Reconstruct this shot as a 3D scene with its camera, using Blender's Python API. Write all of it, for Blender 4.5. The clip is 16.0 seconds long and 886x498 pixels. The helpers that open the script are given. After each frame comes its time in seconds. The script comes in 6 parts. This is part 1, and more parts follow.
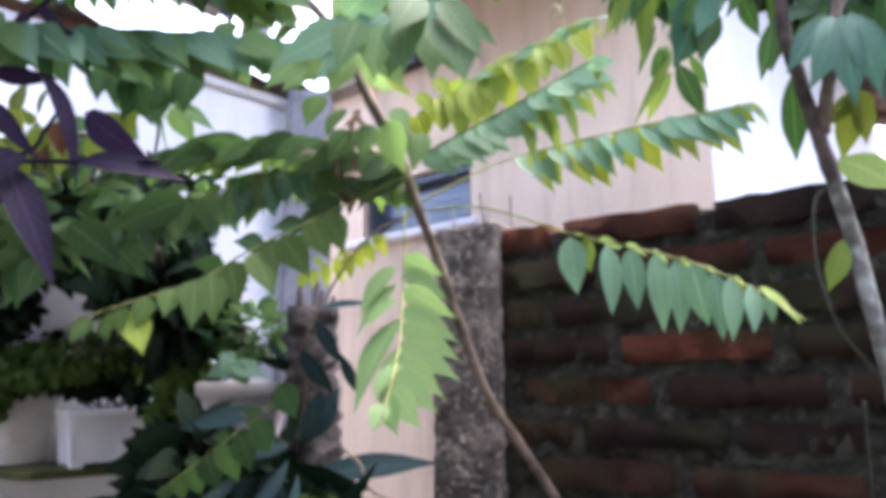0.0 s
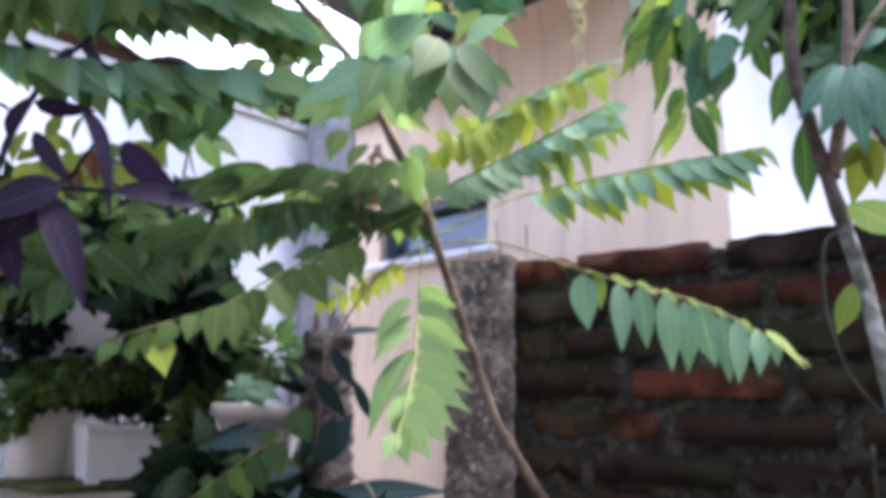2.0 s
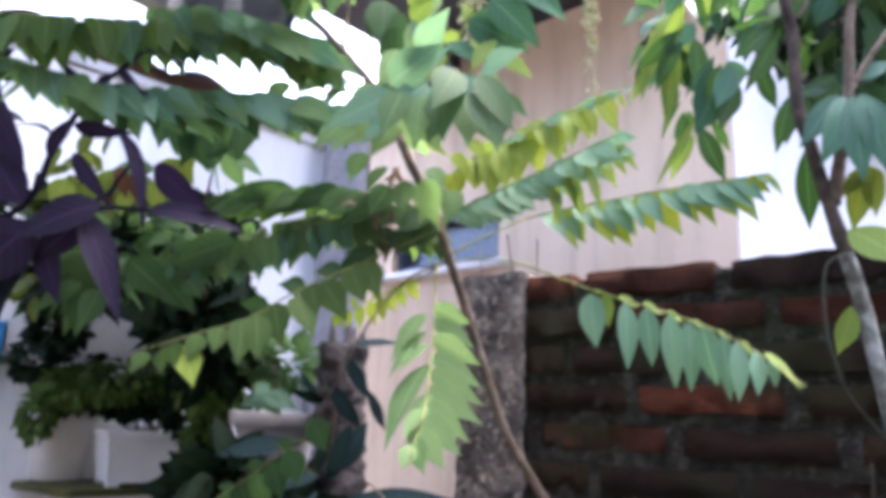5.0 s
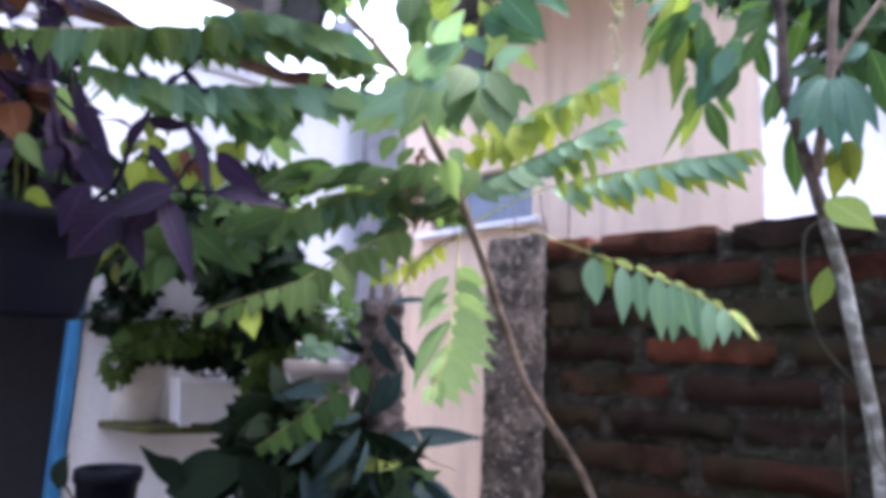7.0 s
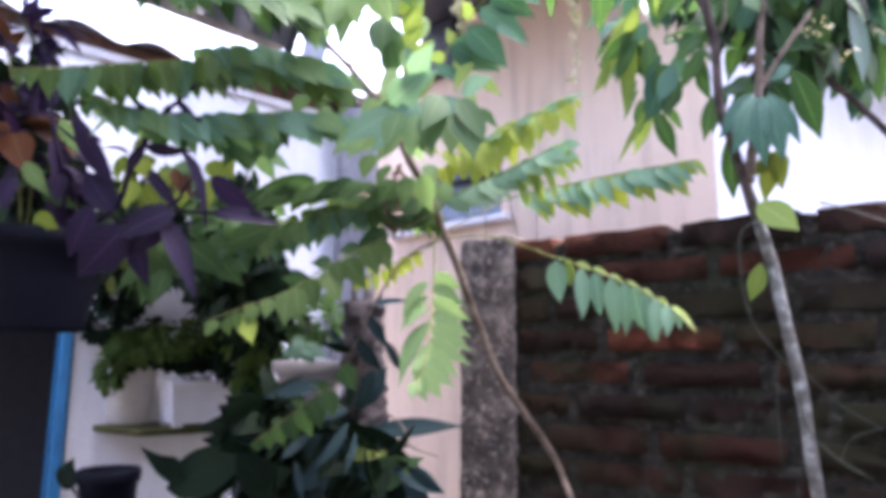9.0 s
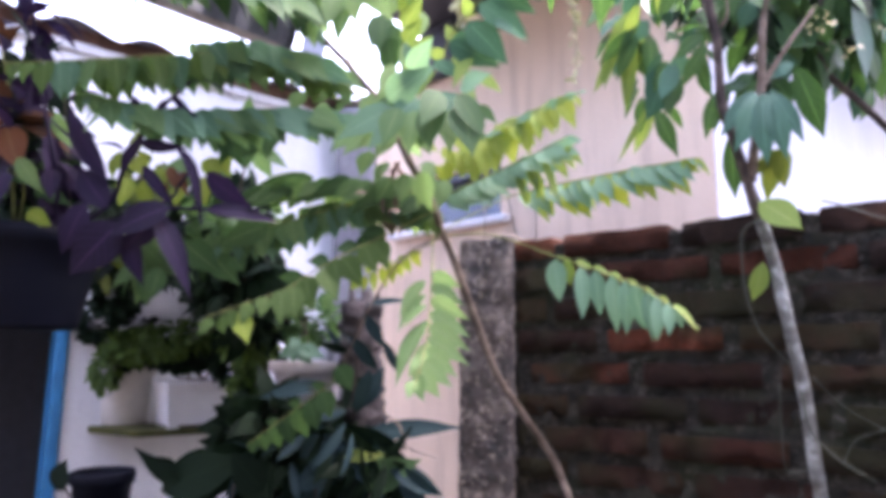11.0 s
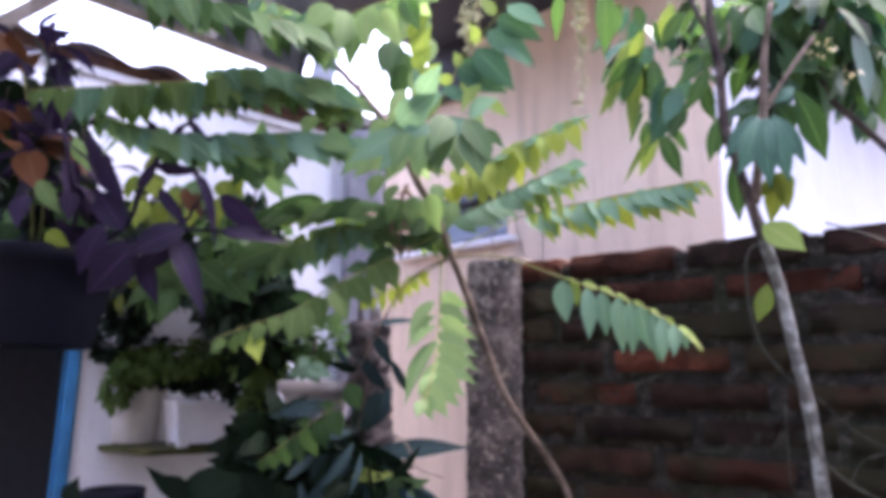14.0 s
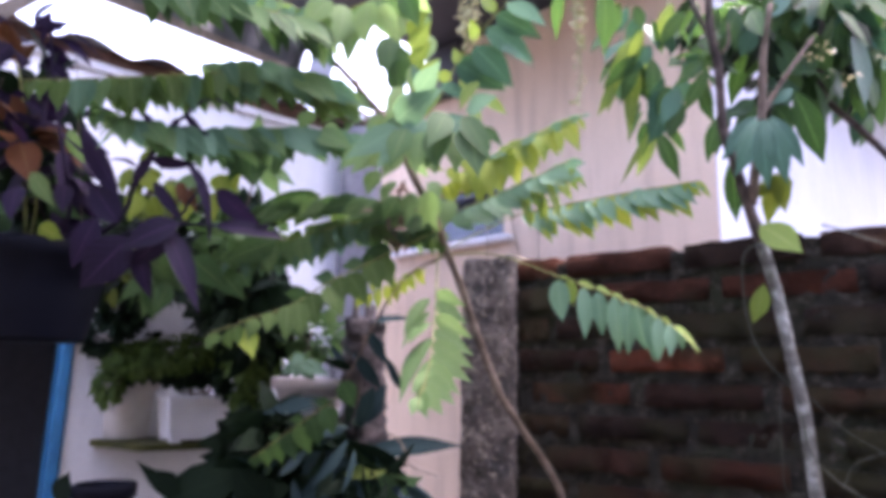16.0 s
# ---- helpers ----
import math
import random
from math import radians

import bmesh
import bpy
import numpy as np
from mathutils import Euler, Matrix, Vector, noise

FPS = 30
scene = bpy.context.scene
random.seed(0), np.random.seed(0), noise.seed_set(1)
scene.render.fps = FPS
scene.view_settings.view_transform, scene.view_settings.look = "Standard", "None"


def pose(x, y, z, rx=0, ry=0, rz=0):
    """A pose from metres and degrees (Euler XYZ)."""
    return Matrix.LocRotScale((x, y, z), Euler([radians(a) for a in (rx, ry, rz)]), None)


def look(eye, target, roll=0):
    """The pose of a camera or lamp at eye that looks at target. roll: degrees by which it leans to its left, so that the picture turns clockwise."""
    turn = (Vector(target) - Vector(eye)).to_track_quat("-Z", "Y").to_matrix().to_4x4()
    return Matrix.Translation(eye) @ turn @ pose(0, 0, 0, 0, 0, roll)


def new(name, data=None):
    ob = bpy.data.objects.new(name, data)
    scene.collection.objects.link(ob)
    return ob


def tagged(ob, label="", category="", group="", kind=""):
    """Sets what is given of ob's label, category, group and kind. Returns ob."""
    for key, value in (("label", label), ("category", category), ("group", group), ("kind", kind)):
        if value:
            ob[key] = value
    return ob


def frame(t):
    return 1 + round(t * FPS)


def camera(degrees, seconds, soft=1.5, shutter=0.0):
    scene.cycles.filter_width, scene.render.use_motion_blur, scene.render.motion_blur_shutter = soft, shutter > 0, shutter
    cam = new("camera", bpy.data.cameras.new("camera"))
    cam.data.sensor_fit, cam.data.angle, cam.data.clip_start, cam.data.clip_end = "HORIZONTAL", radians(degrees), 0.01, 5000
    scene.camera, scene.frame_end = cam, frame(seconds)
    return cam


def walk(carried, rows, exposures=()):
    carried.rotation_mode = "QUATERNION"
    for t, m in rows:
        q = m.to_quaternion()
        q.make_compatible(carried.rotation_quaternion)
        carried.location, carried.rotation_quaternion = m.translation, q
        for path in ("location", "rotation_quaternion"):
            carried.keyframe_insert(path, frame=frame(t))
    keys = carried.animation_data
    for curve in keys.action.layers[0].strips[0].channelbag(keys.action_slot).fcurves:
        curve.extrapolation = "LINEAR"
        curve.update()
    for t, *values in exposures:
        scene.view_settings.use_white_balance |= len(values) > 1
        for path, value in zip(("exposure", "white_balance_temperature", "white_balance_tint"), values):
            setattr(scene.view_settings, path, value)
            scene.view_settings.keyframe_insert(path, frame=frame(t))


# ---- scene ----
cam = camera(66.2, 16.0, soft=5.4)
PATH = [
    (0, (0.084, -0.064, 1.297), (-0.003, 1.896, 1.684), -0.3),
    (0.5, (0.085, -0.07, 1.292), (-0.033, 1.88, 1.717), 1.0),
    (1, (0.09, -0.078, 1.298), (-0.018, 1.871, 1.735), 1.4),
    (1.5, (0.084, -0.095, 1.307), (-0.031, 1.851, 1.753), 0.6),
    (2, (0.086, -0.089, 1.304), (-0.048, 1.854, 1.757), 1.5),
    (2.5, (0.075, -0.092, 1.304), (-0.069, 1.85, 1.762), 1.9),
    (3, (0.064, -0.093, 1.305), (-0.087, 1.843, 1.783), 2.0),
    (3.5, (0.057, -0.096, 1.31), (-0.077, 1.845, 1.773), 1.3),
    (4, (0.068, -0.099, 1.308), (-0.062, 1.838, 1.79), 2.0),
    (4.2, (0.066, -0.108, 1.305), (-0.075, 1.826, 1.795), 2.2),
    (6.3, (0.119, -0.18, 1.312), (-0.149, 1.76, 1.718), 2.9),
    (6.5, (0.114, -0.211, 1.304), (-0.193, 1.727, 1.692), 2.7),
    (7, (0.127, -0.255, 1.304), (-0.164, 1.695, 1.641), 2.5),
    (7.5, (0.137, -0.296, 1.3), (-0.126, 1.655, 1.654), 2.5),
    (8, (0.142, -0.34, 1.304), (-0.082, 1.613, 1.671), -0.1),
    (8.5, (0.137, -0.356, 1.298), (-0.092, 1.603, 1.63), 0.6),
    (8.7, (0.133, -0.362, 1.311), (-0.078, 1.601, 1.632), 0.3),
    (10.8, (0.133, -0.342, 1.303), (-0.075, 1.623, 1.609), 0.5),
    (11, (0.133, -0.346, 1.305), (-0.074, 1.617, 1.63), 0.5),
    (11.5, (0.133, -0.354, 1.305), (-0.082, 1.605, 1.645), 0.6),
    (12, (0.132, -0.362, 1.305), (-0.09, 1.594, 1.656), 0.4),
    (12.5, (0.131, -0.365, 1.306), (-0.087, 1.589, 1.672), 0.2),
    (13, (0.134, -0.367, 1.305), (-0.075, 1.589, 1.671), 0.5),
    (13.5, (0.134, -0.369, 1.307), (-0.089, 1.581, 1.689), 0.6),
    (14, (0.133, -0.365, 1.304), (-0.094, 1.585, 1.686), 0.7),
    (14.5, (0.132, -0.363, 1.304), (-0.089, 1.59, 1.677), 0.6),
    (15, (0.129, -0.361, 1.305), (-0.087, 1.592, 1.677), 0.8),
    (15.5, (0.129, -0.36, 1.306), (-0.087, 1.592, 1.682), 1.1),
    (16, (0.13, -0.361, 1.303), (-0.082, 1.592, 1.681), 1.3),
]
walk(cam, [(t, look(eye, target, roll)) for t, eye, target, roll in PATH], exposures=[(0.0, 4.04, 5950, 18), (1.0, 3.99, 5940, 17), (4.2, 3.94, 5850, 17), (6.4, 3.96, 5830, 22), (7.3, 4.09, 5830, 23), (8.6, 4.07, 5820, 25), (11.0, 4.06, 5910, 28), (13.0, 3.91, 5880, 29), (16.0, 3.82, 5910, 31)])

# ---- world, sun, exposure ----
world = bpy.data.worlds.new("sky")
scene.world = world
world.use_nodes = True
wn = world.node_tree
sky = wn.nodes.new("ShaderNodeTexSky")
sky.sky_type, sky.sun_disc = "NISHITA", False
sky.sun_elevation, sky.sun_rotation = radians(69), radians(47)
sky.air_density, sky.dust_density, sky.ozone_density = 1.0, 10.0, 1.0
wn.nodes["Background"].inputs["Strength"].default_value = 0.15
wn.links.new(sky.outputs["Color"], wn.nodes["Background"].inputs["Color"])
sun_data = bpy.data.lights.new("sun", "SUN")
sun_data.energy, sun_data.angle, sun_data.color = 0.4, radians(40), (1.0, 0.98, 0.95)
sun = new("sun", sun_data)
# high, from ahead and to the right, through thin cloud
sun.matrix_world = look((2.6, 2.4, 9.2), (0, 0, 0))

# ---- materials ----
def material(name):
    m = bpy.data.materials.new(name)
    m.use_nodes = True
    return m, m.node_tree.nodes, m.node_tree.links, m.node_tree.nodes["Principled BSDF"]


def noise_tex(n, l, scale, detail=4.0, coord="Object", rough=0.55):
    c = n.new("ShaderNodeTexCoord")
    t = n.new("ShaderNodeTexNoise")
    t.inputs["Scale"].default_value, t.inputs["Detail"].default_value, t.inputs["Roughness"].default_value = scale, detail, rough
    l.new(c.outputs[coord], t.inputs["Vector"])
    return t


def ramp(n, l, source, stops):
    r = n.new("ShaderNodeValToRGB")
    while len(r.color_ramp.elements) < len(stops):
        r.color_ramp.elements.new(0.5)
    for e, (p, c) in zip(r.color_ramp.elements, stops):
        e.position, e.color = p, (*c, 1)
    l.new(source, r.inputs[0])
    return r.outputs[0]


def mixed(n, l, a, b, fac, mode="MIX"):
    x = n.new("ShaderNodeMix")
    x.data_type, x.blend_type = "RGBA", mode
    for s, v in ((x.inputs[0], fac), (x.inputs[6], a), (x.inputs[7], b)):
        if isinstance(v, tuple):
            s.default_value = (*v, 1)
        elif isinstance(v, (int, float)):
            s.default_value = v
        else:
            l.new(v, s)
    return x.outputs[2]


def bumped(n, l, bsdf, height, strength, distance=0.005):
    b = n.new("ShaderNodeBump")
    b.inputs["Strength"].default_value, b.inputs["Distance"].default_value = strength, distance
    l.new(height, b.inputs["Height"])
    l.new(b.outputs[0], bsdf.inputs["Normal"])


def mottled(name, dark, mid, light, scale=8.0, fine=60.0, rough=0.85, bump=0.4, distance=0.004, stain=None, stain_scale=3.0, spec=0.3, fleck=None):
    """A dull surface, uneven at two scales, with stains if given."""
    m, n, l, p = material(name)
    big, small = noise_tex(n, l, scale), noise_tex(n, l, fine, 6.0)
    c = ramp(n, l, big.outputs[0], [(0.3, dark), (0.52, mid), (0.75, light)])
    g = ramp(n, l, small.outputs[0], [(0.3, (0.62, 0.62, 0.62)), (0.7, (1.0, 1.0, 1.0))])
    c = mixed(n, l, c, g, 0.7, "MULTIPLY")
    if stain:
        s = noise_tex(n, l, stain_scale, 5.0)
        f = ramp(n, l, s.outputs[0], [(0.5, (0, 0, 0)), (0.66, (1, 1, 1))])
        c = mixed(n, l, c, stain, f)
    if fleck:
        s = noise_tex(n, l, 75.0, 2.0)
        c = mixed(n, l, c, fleck, ramp(n, l, s.outputs[0], [(0.57, (0, 0, 0)), (0.66, (1, 1, 1))]))
    l.new(c, p.inputs["Base Color"])
    p.inputs["Roughness"].default_value, p.inputs["Specular IOR Level"].default_value = rough, spec
    bumped(n, l, p, small.outputs[0], bump, distance)
    return m


def plaster(name, base, light, stain, streak_scale=(5.0, 5.0, 0.5), amount=0.6, bump=0.25):
    """Painted plaster with rain streaks that run down it."""
    m, n, l, p = material(name)
    c0 = n.new("ShaderNodeTexCoord")
    mp = n.new("ShaderNodeMapping")
    mp.inputs["Scale"].default_value = streak_scale
    l.new(c0.outputs["Object"], mp.inputs[0])
    t = n.new("ShaderNodeTexNoise")
    t.inputs["Scale"].default_value, t.inputs["Detail"].default_value = 3.0, 5.0
    l.new(mp.outputs[0], t.inputs["Vector"])
    blot, fine = noise_tex(n, l, 2.2, 4.0), noise_tex(n, l, 90.0, 5.0)
    c = ramp(n, l, blot.outputs[0], [(0.3, base), (0.7, light)])
    f = ramp(n, l, t.outputs[0], [(0.48, (0, 0, 0)), (0.78, (amount, amount, amount))])
    c = mixed(n, l, c, stain, f)
    g = ramp(n, l, fine.outputs[0], [(0.3, (0.85, 0.85, 0.85)), (0.7, (1, 1, 1))])
    c = mixed(n, l, c, g, 0.6, "MULTIPLY")
    l.new(c, p.inputs["Base Color"])
    p.inputs["Roughness"].default_value, p.inputs["Specular IOR Level"].default_value = 0.9, 0.2
    bumped(n, l, p, fine.outputs[0], bump, 0.003)
    return m


def leaf_material(name, a, b, vein, trans=0.4, glow=(1.0, 1.0, 1.0), rough=0.42, spec=0.5, vary=1.0):
    """A thin leaf: two tones from leaf to leaf, paler veins, light that shines through."""
    m, n, l, p = material(name)
    info = n.new("ShaderNodeObjectInfo")
    geo = n.new("ShaderNodeNewGeometry")
    add = n.new("ShaderNodeMath")
    add.operation = "ADD"
    l.new(info.outputs["Random"], add.inputs[0])
    l.new(geo.outputs["Random Per Island"], add.inputs[1])
    fr = n.new("ShaderNodeMath")
    fr.operation = "FRACT"
    l.new(add.outputs[0], fr.inputs[0])
    c = mixed(n, l, a, b, fr.outputs[0])
    uv = n.new("ShaderNodeTexCoord")
    sep = n.new("ShaderNodeSeparateXYZ")
    l.new(uv.outputs["UV"], sep.inputs[0])
    mid = n.new("ShaderNodeMath")
    mid.operation = "SUBTRACT"
    l.new(sep.outputs[0], mid.inputs[0])
    mid.inputs[1].default_value = 0.5
    ab = n.new("ShaderNodeMath")
    ab.operation = "ABSOLUTE"
    l.new(mid.outputs[0], ab.inputs[0])
    rib = ramp(n, l, ab.outputs[0], [(0.0, (1, 1, 1)), (0.05, (0, 0, 0))])
    # side veins run up and out from the midrib
    k = n.new("ShaderNodeMath")
    k.operation = "MULTIPLY_ADD"
    l.new(ab.outputs[0], k.inputs[0])
    k.inputs[1].default_value = -0.6
    l.new(sep.outputs[1], k.inputs[2])
    s = n.new("ShaderNodeMath")
    s.operation = "MULTIPLY"
    l.new(k.outputs[0], s.inputs[0])
    s.inputs[1].default_value = 46.0
    si = n.new("ShaderNodeMath")
    si.operation = "SINE"
    l.new(s.outputs[0], si.inputs[0])
    side = ramp(n, l, si.outputs[0], [(0.86, (0, 0, 0)), (1.0, (0.45, 0.45, 0.45))])
    c = mixed(n, l, c, vein, rib)
    c = mixed(n, l, c, vein, side)
    blot = noise_tex(n, l, 40.0, 3.0)
    c = mixed(n, l, c, ramp(n, l, blot.outputs[0], [(0.3, (0.7, 0.72, 0.68)), (0.7, (1.1, 1.08, 1.0))]), 0.6 * vary, "MULTIPLY")
    l.new(c, p.inputs["Base Color"])
    p.inputs["Roughness"].default_value, p.inputs["Specular IOR Level"].default_value = rough, spec
    bumped(n, l, p, si.outputs[0], 0.12, 0.001)
    tr = n.new("ShaderNodeBsdfTranslucent")
    l.new(mixed(n, l, c, glow, 1.0, "MULTIPLY"), tr.inputs["Color"])
    mx = n.new("ShaderNodeMixShader")
    mx.inputs[0].default_value = trans
    l.new(p.outputs[0], mx.inputs[1])
    l.new(tr.outputs[0], mx.inputs[2])
    l.new(mx.outputs[0], n["Material Output"].inputs["Surface"])
    return m


def plain(name, c, rough=0.5, metal=0.0, scale=30.0, vary=0.25, spec=0.5):
    m, n, l, p = material(name)
    t = noise_tex(n, l, scale, 5.0)
    lo = tuple(v * (1 - vary) for v in c)
    l.new(ramp(n, l, t.outputs[0], [(0.3, lo), (0.7, c)]), p.inputs["Base Color"])
    p.inputs["Roughness"].default_value, p.inputs["Metallic"].default_value, p.inputs["Specular IOR Level"].default_value = rough, metal, spec
    bumped(n, l, p, t.outputs[0], 0.15, 0.002)
    return m


M_BEIGE = plaster("beige_plaster", (0.62, 0.465, 0.335), (0.71, 0.55, 0.41), (0.29, 0.215, 0.16), amount=0.5)
M_WHITE = plaster("white_plaster", (0.76, 0.76, 0.77), (0.84, 0.84, 0.84), (0.58, 0.58, 0.60), amount=0.5)
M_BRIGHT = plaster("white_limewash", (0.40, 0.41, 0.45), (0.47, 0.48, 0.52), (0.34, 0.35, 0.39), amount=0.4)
M_POST = mottled("grey_cement", (0.22, 0.21, 0.23), (0.30, 0.29, 0.31), (0.38, 0.37, 0.38))
M_PILLAR = mottled("rough_concrete", (0.05, 0.042, 0.034), (0.145, 0.12, 0.10), (0.38, 0.32, 0.27), scale=26.0, fine=110.0, bump=1.0, distance=0.01, stain=(0.065, 0.06, 0.055), stain_scale=14.0, fleck=(0.33, 0.275, 0.22))
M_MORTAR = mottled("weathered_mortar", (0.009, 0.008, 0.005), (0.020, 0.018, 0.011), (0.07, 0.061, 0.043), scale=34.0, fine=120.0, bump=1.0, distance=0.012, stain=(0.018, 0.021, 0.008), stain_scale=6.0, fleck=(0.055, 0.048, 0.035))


def brick_material():
    m, n, l, p = material("old_red_brick")
    info = n.new("ShaderNodeObjectInfo")
    tone = ramp(n, l, info.outputs["Random"], [(0.0, (0.026, 0.014, 0.008)), (0.5, (0.050, 0.020, 0.010)), (0.86, (0.085, 0.027, 0.0125)), (1.0, (0.20, 0.054, 0.022))])
    big, small = noise_tex(n, l, 14.0, 4.0), noise_tex(n, l, 120.0, 6.0)
    c = mixed(n, l, tone, ramp(n, l, big.outputs[0], [(0.3, (0.35, 0.34, 0.33)), (0.7, (1.2, 1.12, 1.05))]), 0.8, "MULTIPLY")
    c = mixed(n, l, c, ramp(n, l, small.outputs[0], [(0.32, (0.35, 0.34, 0.32)), (0.68, (1.3, 1.28, 1.22))]), 0.85, "MULTIPLY")
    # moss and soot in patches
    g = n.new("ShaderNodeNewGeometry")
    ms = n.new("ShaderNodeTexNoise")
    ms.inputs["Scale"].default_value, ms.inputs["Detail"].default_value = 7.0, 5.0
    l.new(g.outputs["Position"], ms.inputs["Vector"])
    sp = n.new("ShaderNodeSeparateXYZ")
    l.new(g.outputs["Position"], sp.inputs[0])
    toplight = n.new("ShaderNodeMapRange")
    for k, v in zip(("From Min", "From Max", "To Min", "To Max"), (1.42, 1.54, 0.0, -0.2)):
        toplight.inputs[k].default_value = v
    l.new(sp.outputs[2], toplight.inputs["Value"])
    moss_toplight = n.new("ShaderNodeMath")
    moss_toplight.operation = "ADD"
    l.new(ms.outputs[0], moss_toplight.inputs[0])
    l.new(toplight.outputs[0], moss_toplight.inputs[1])
    # moss patches thin out upward, which colours in the light on the top course
    c = mixed(n, l, c, (0.026, 0.028, 0.008), ramp(n, l, moss_toplight.outputs[0], [(0.44, (0, 0, 0)), (0.62, (0.8, 0.8, 0.8))]))
    l.new(c, p.inputs["Base Color"])
    p.inputs["Roughness"].default_value, p.inputs["Specular IOR Level"].default_value = 0.9, 0.25
    bumped(n, l, p, small.outputs[0], 1.0, 0.006)
    return m


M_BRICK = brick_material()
M_TILE = mottled("clay_roof_tile", (0.10, 0.055, 0.04), (0.19, 0.11, 0.08), (0.30, 0.19, 0.14), scale=9.0, stain=(0.07, 0.065, 0.055))
M_ASBESTOS = mottled("grey_roof_sheet", (0.10, 0.105, 0.11), (0.17, 0.175, 0.18), (0.25, 0.25, 0.25), scale=6.0)
M_ENDBOARD = mottled("faded_grey_board", (0.30, 0.31, 0.34), (0.38, 0.39, 0.42), (0.46, 0.47, 0.50), scale=9.0)
M_BATTEN = mottled("grey_wood", (0.18, 0.15, 0.12), (0.28, 0.24, 0.20), (0.40, 0.36, 0.31), scale=12.0)
# room surfaces are coloured dark in place of the missing light inside
M_DARK = plain("unlit_room_dark", (0.07, 0.075, 0.095), 0.8)
M_FASCIA = plain("dark_fascia", (0.03, 0.03, 0.037), 0.7)
M_PANE = plain("vent_glass", (0.05, 0.06, 0.085), 0.22)
M_GLASS = plain("tinted_glass", (0.30, 0.36, 0.50), 0.12, vary=0.1)
M_GLASS.node_tree.nodes["Principled BSDF"].inputs["Transmission Weight"].default_value = 0.85
M_SILL = plain("white_sill_paint", (0.72, 0.70, 0.70), 0.7, vary=0.15)
M_BLUE = plain("blue_paint", (0.035, 0.20, 0.42), 0.45, vary=0.3)
M_POT = plain("white_plastic", (0.90, 0.89, 0.91), 0.35, vary=0.06)
M_BOWL = plain("off_white_plastic", (0.56, 0.52, 0.51), 0.5, vary=0.15)
M_CREAM = plain("cream_plastic", (0.62, 0.58, 0.52), 0.5, vary=0.15)
M_BLACKPOT = plain("black_plastic", (0.0045, 0.0055, 0.011), 0.6, vary=0.3, spec=0.1)
M_SOIL = mottled("potting_soil", (0.015, 0.011, 0.008), (0.035, 0.025, 0.018), (0.06, 0.045, 0.03), scale=40.0, fine=160.0, bump=1.0)
M_SHELF = mottled("mossy_board", (0.03, 0.034, 0.012), (0.075, 0.078, 0.022), (0.13, 0.125, 0.035), scale=14.0)
M_GROUND = mottled("yard_cement", (0.035, 0.034, 0.032), (0.06, 0.058, 0.055), (0.095, 0.092, 0.088), scale=3.0)
# tone of the unseen yard walls, set for the light they bounce
M_BACK = mottled("unseen_wall_cement", (0.12, 0.12, 0.115), (0.18, 0.18, 0.175), (0.25, 0.25, 0.245), scale=4.0, stain=(0.075, 0.08, 0.068))
M_BARK = mottled("brown_bark", (0.08, 0.06, 0.043), (0.17, 0.13, 0.096), (0.29, 0.225, 0.175), scale=26.0, fine=140.0, bump=1.0, distance=0.006)
M_GREYBARK = mottled("pale_grey_bark", (0.05, 0.047, 0.038), (0.17, 0.17, 0.145), (0.50, 0.53, 0.49), scale=38.0, fine=120.0, bump=0.8, distance=0.005)
M_STUMP = mottled("dead_bark", (0.03, 0.025, 0.024), (0.085, 0.072, 0.069), (0.18, 0.155, 0.148), scale=20.0, fine=100.0, bump=1.0, distance=0.01)
M_DARKBARK = mottled("dark_bark", (0.03, 0.022, 0.018), (0.075, 0.056, 0.046), (0.15, 0.115, 0.095), scale=30.0, fine=140.0, bump=1.0, distance=0.005)
M_TWIG = mottled("green_twig", (0.10, 0.11, 0.03), (0.18, 0.20, 0.06), (0.26, 0.26, 0.10), scale=30.0)
M_DRY = leaf_material("dry_leaf", (0.09, 0.060, 0.044), (0.19, 0.135, 0.10), (0.22, 0.16, 0.125), 0.3, rough=0.7)
M_VINE = plain("vine_stem", (0.045, 0.052, 0.030), 0.7)

# one kind of leaf in several tones; backlight and sky sheen are coloured in
L_GREEN = leaf_material("leaf_green", (0.075, 0.150, 0.066), (0.160, 0.260, 0.125), (0.19, 0.29, 0.14), 0.6, (1.25, 1.3, 0.8), 0.62, 0.15)
L_LIGHT = leaf_material("leaf_light_green", (0.15, 0.262, 0.102), (0.25, 0.378, 0.170), (0.29, 0.40, 0.21), 0.58, (1.1, 1.12, 0.85), 0.62, 0.15)
L_YELLOW = leaf_material("leaf_yellow_green", (0.18, 0.27, 0.042), (0.28, 0.35, 0.062), (0.33, 0.39, 0.11), 0.5, (1.15, 1.1, 0.55), 0.62, 0.15)
L_FRESH = leaf_material("leaf_fresh_green", (0.13, 0.20, 0.045), (0.18, 0.26, 0.065), (0.24, 0.31, 0.11), 0.45, (1.2, 1.2, 0.7), 0.62, 0.15)
L_MINT = leaf_material("leaf_mint", (0.095, 0.185, 0.122), (0.185, 0.310, 0.215), (0.21, 0.33, 0.24), 0.36, (1.1, 1.2, 0.8), 0.66, 0.14)
L_LEAFY = leaf_material("leaf_mid_green", (0.060, 0.108, 0.032), (0.090, 0.150, 0.045), (0.13, 0.19, 0.08), 0.5, (1.2, 1.25, 0.75), 0.64, 0.14)
L_BLUE = leaf_material("leaf_sky_sheen_green", (0.080, 0.165, 0.103), (0.165, 0.285, 0.195), (0.19, 0.30, 0.21), 0.4, (1.1, 1.25, 0.75), 0.64, 0.14)
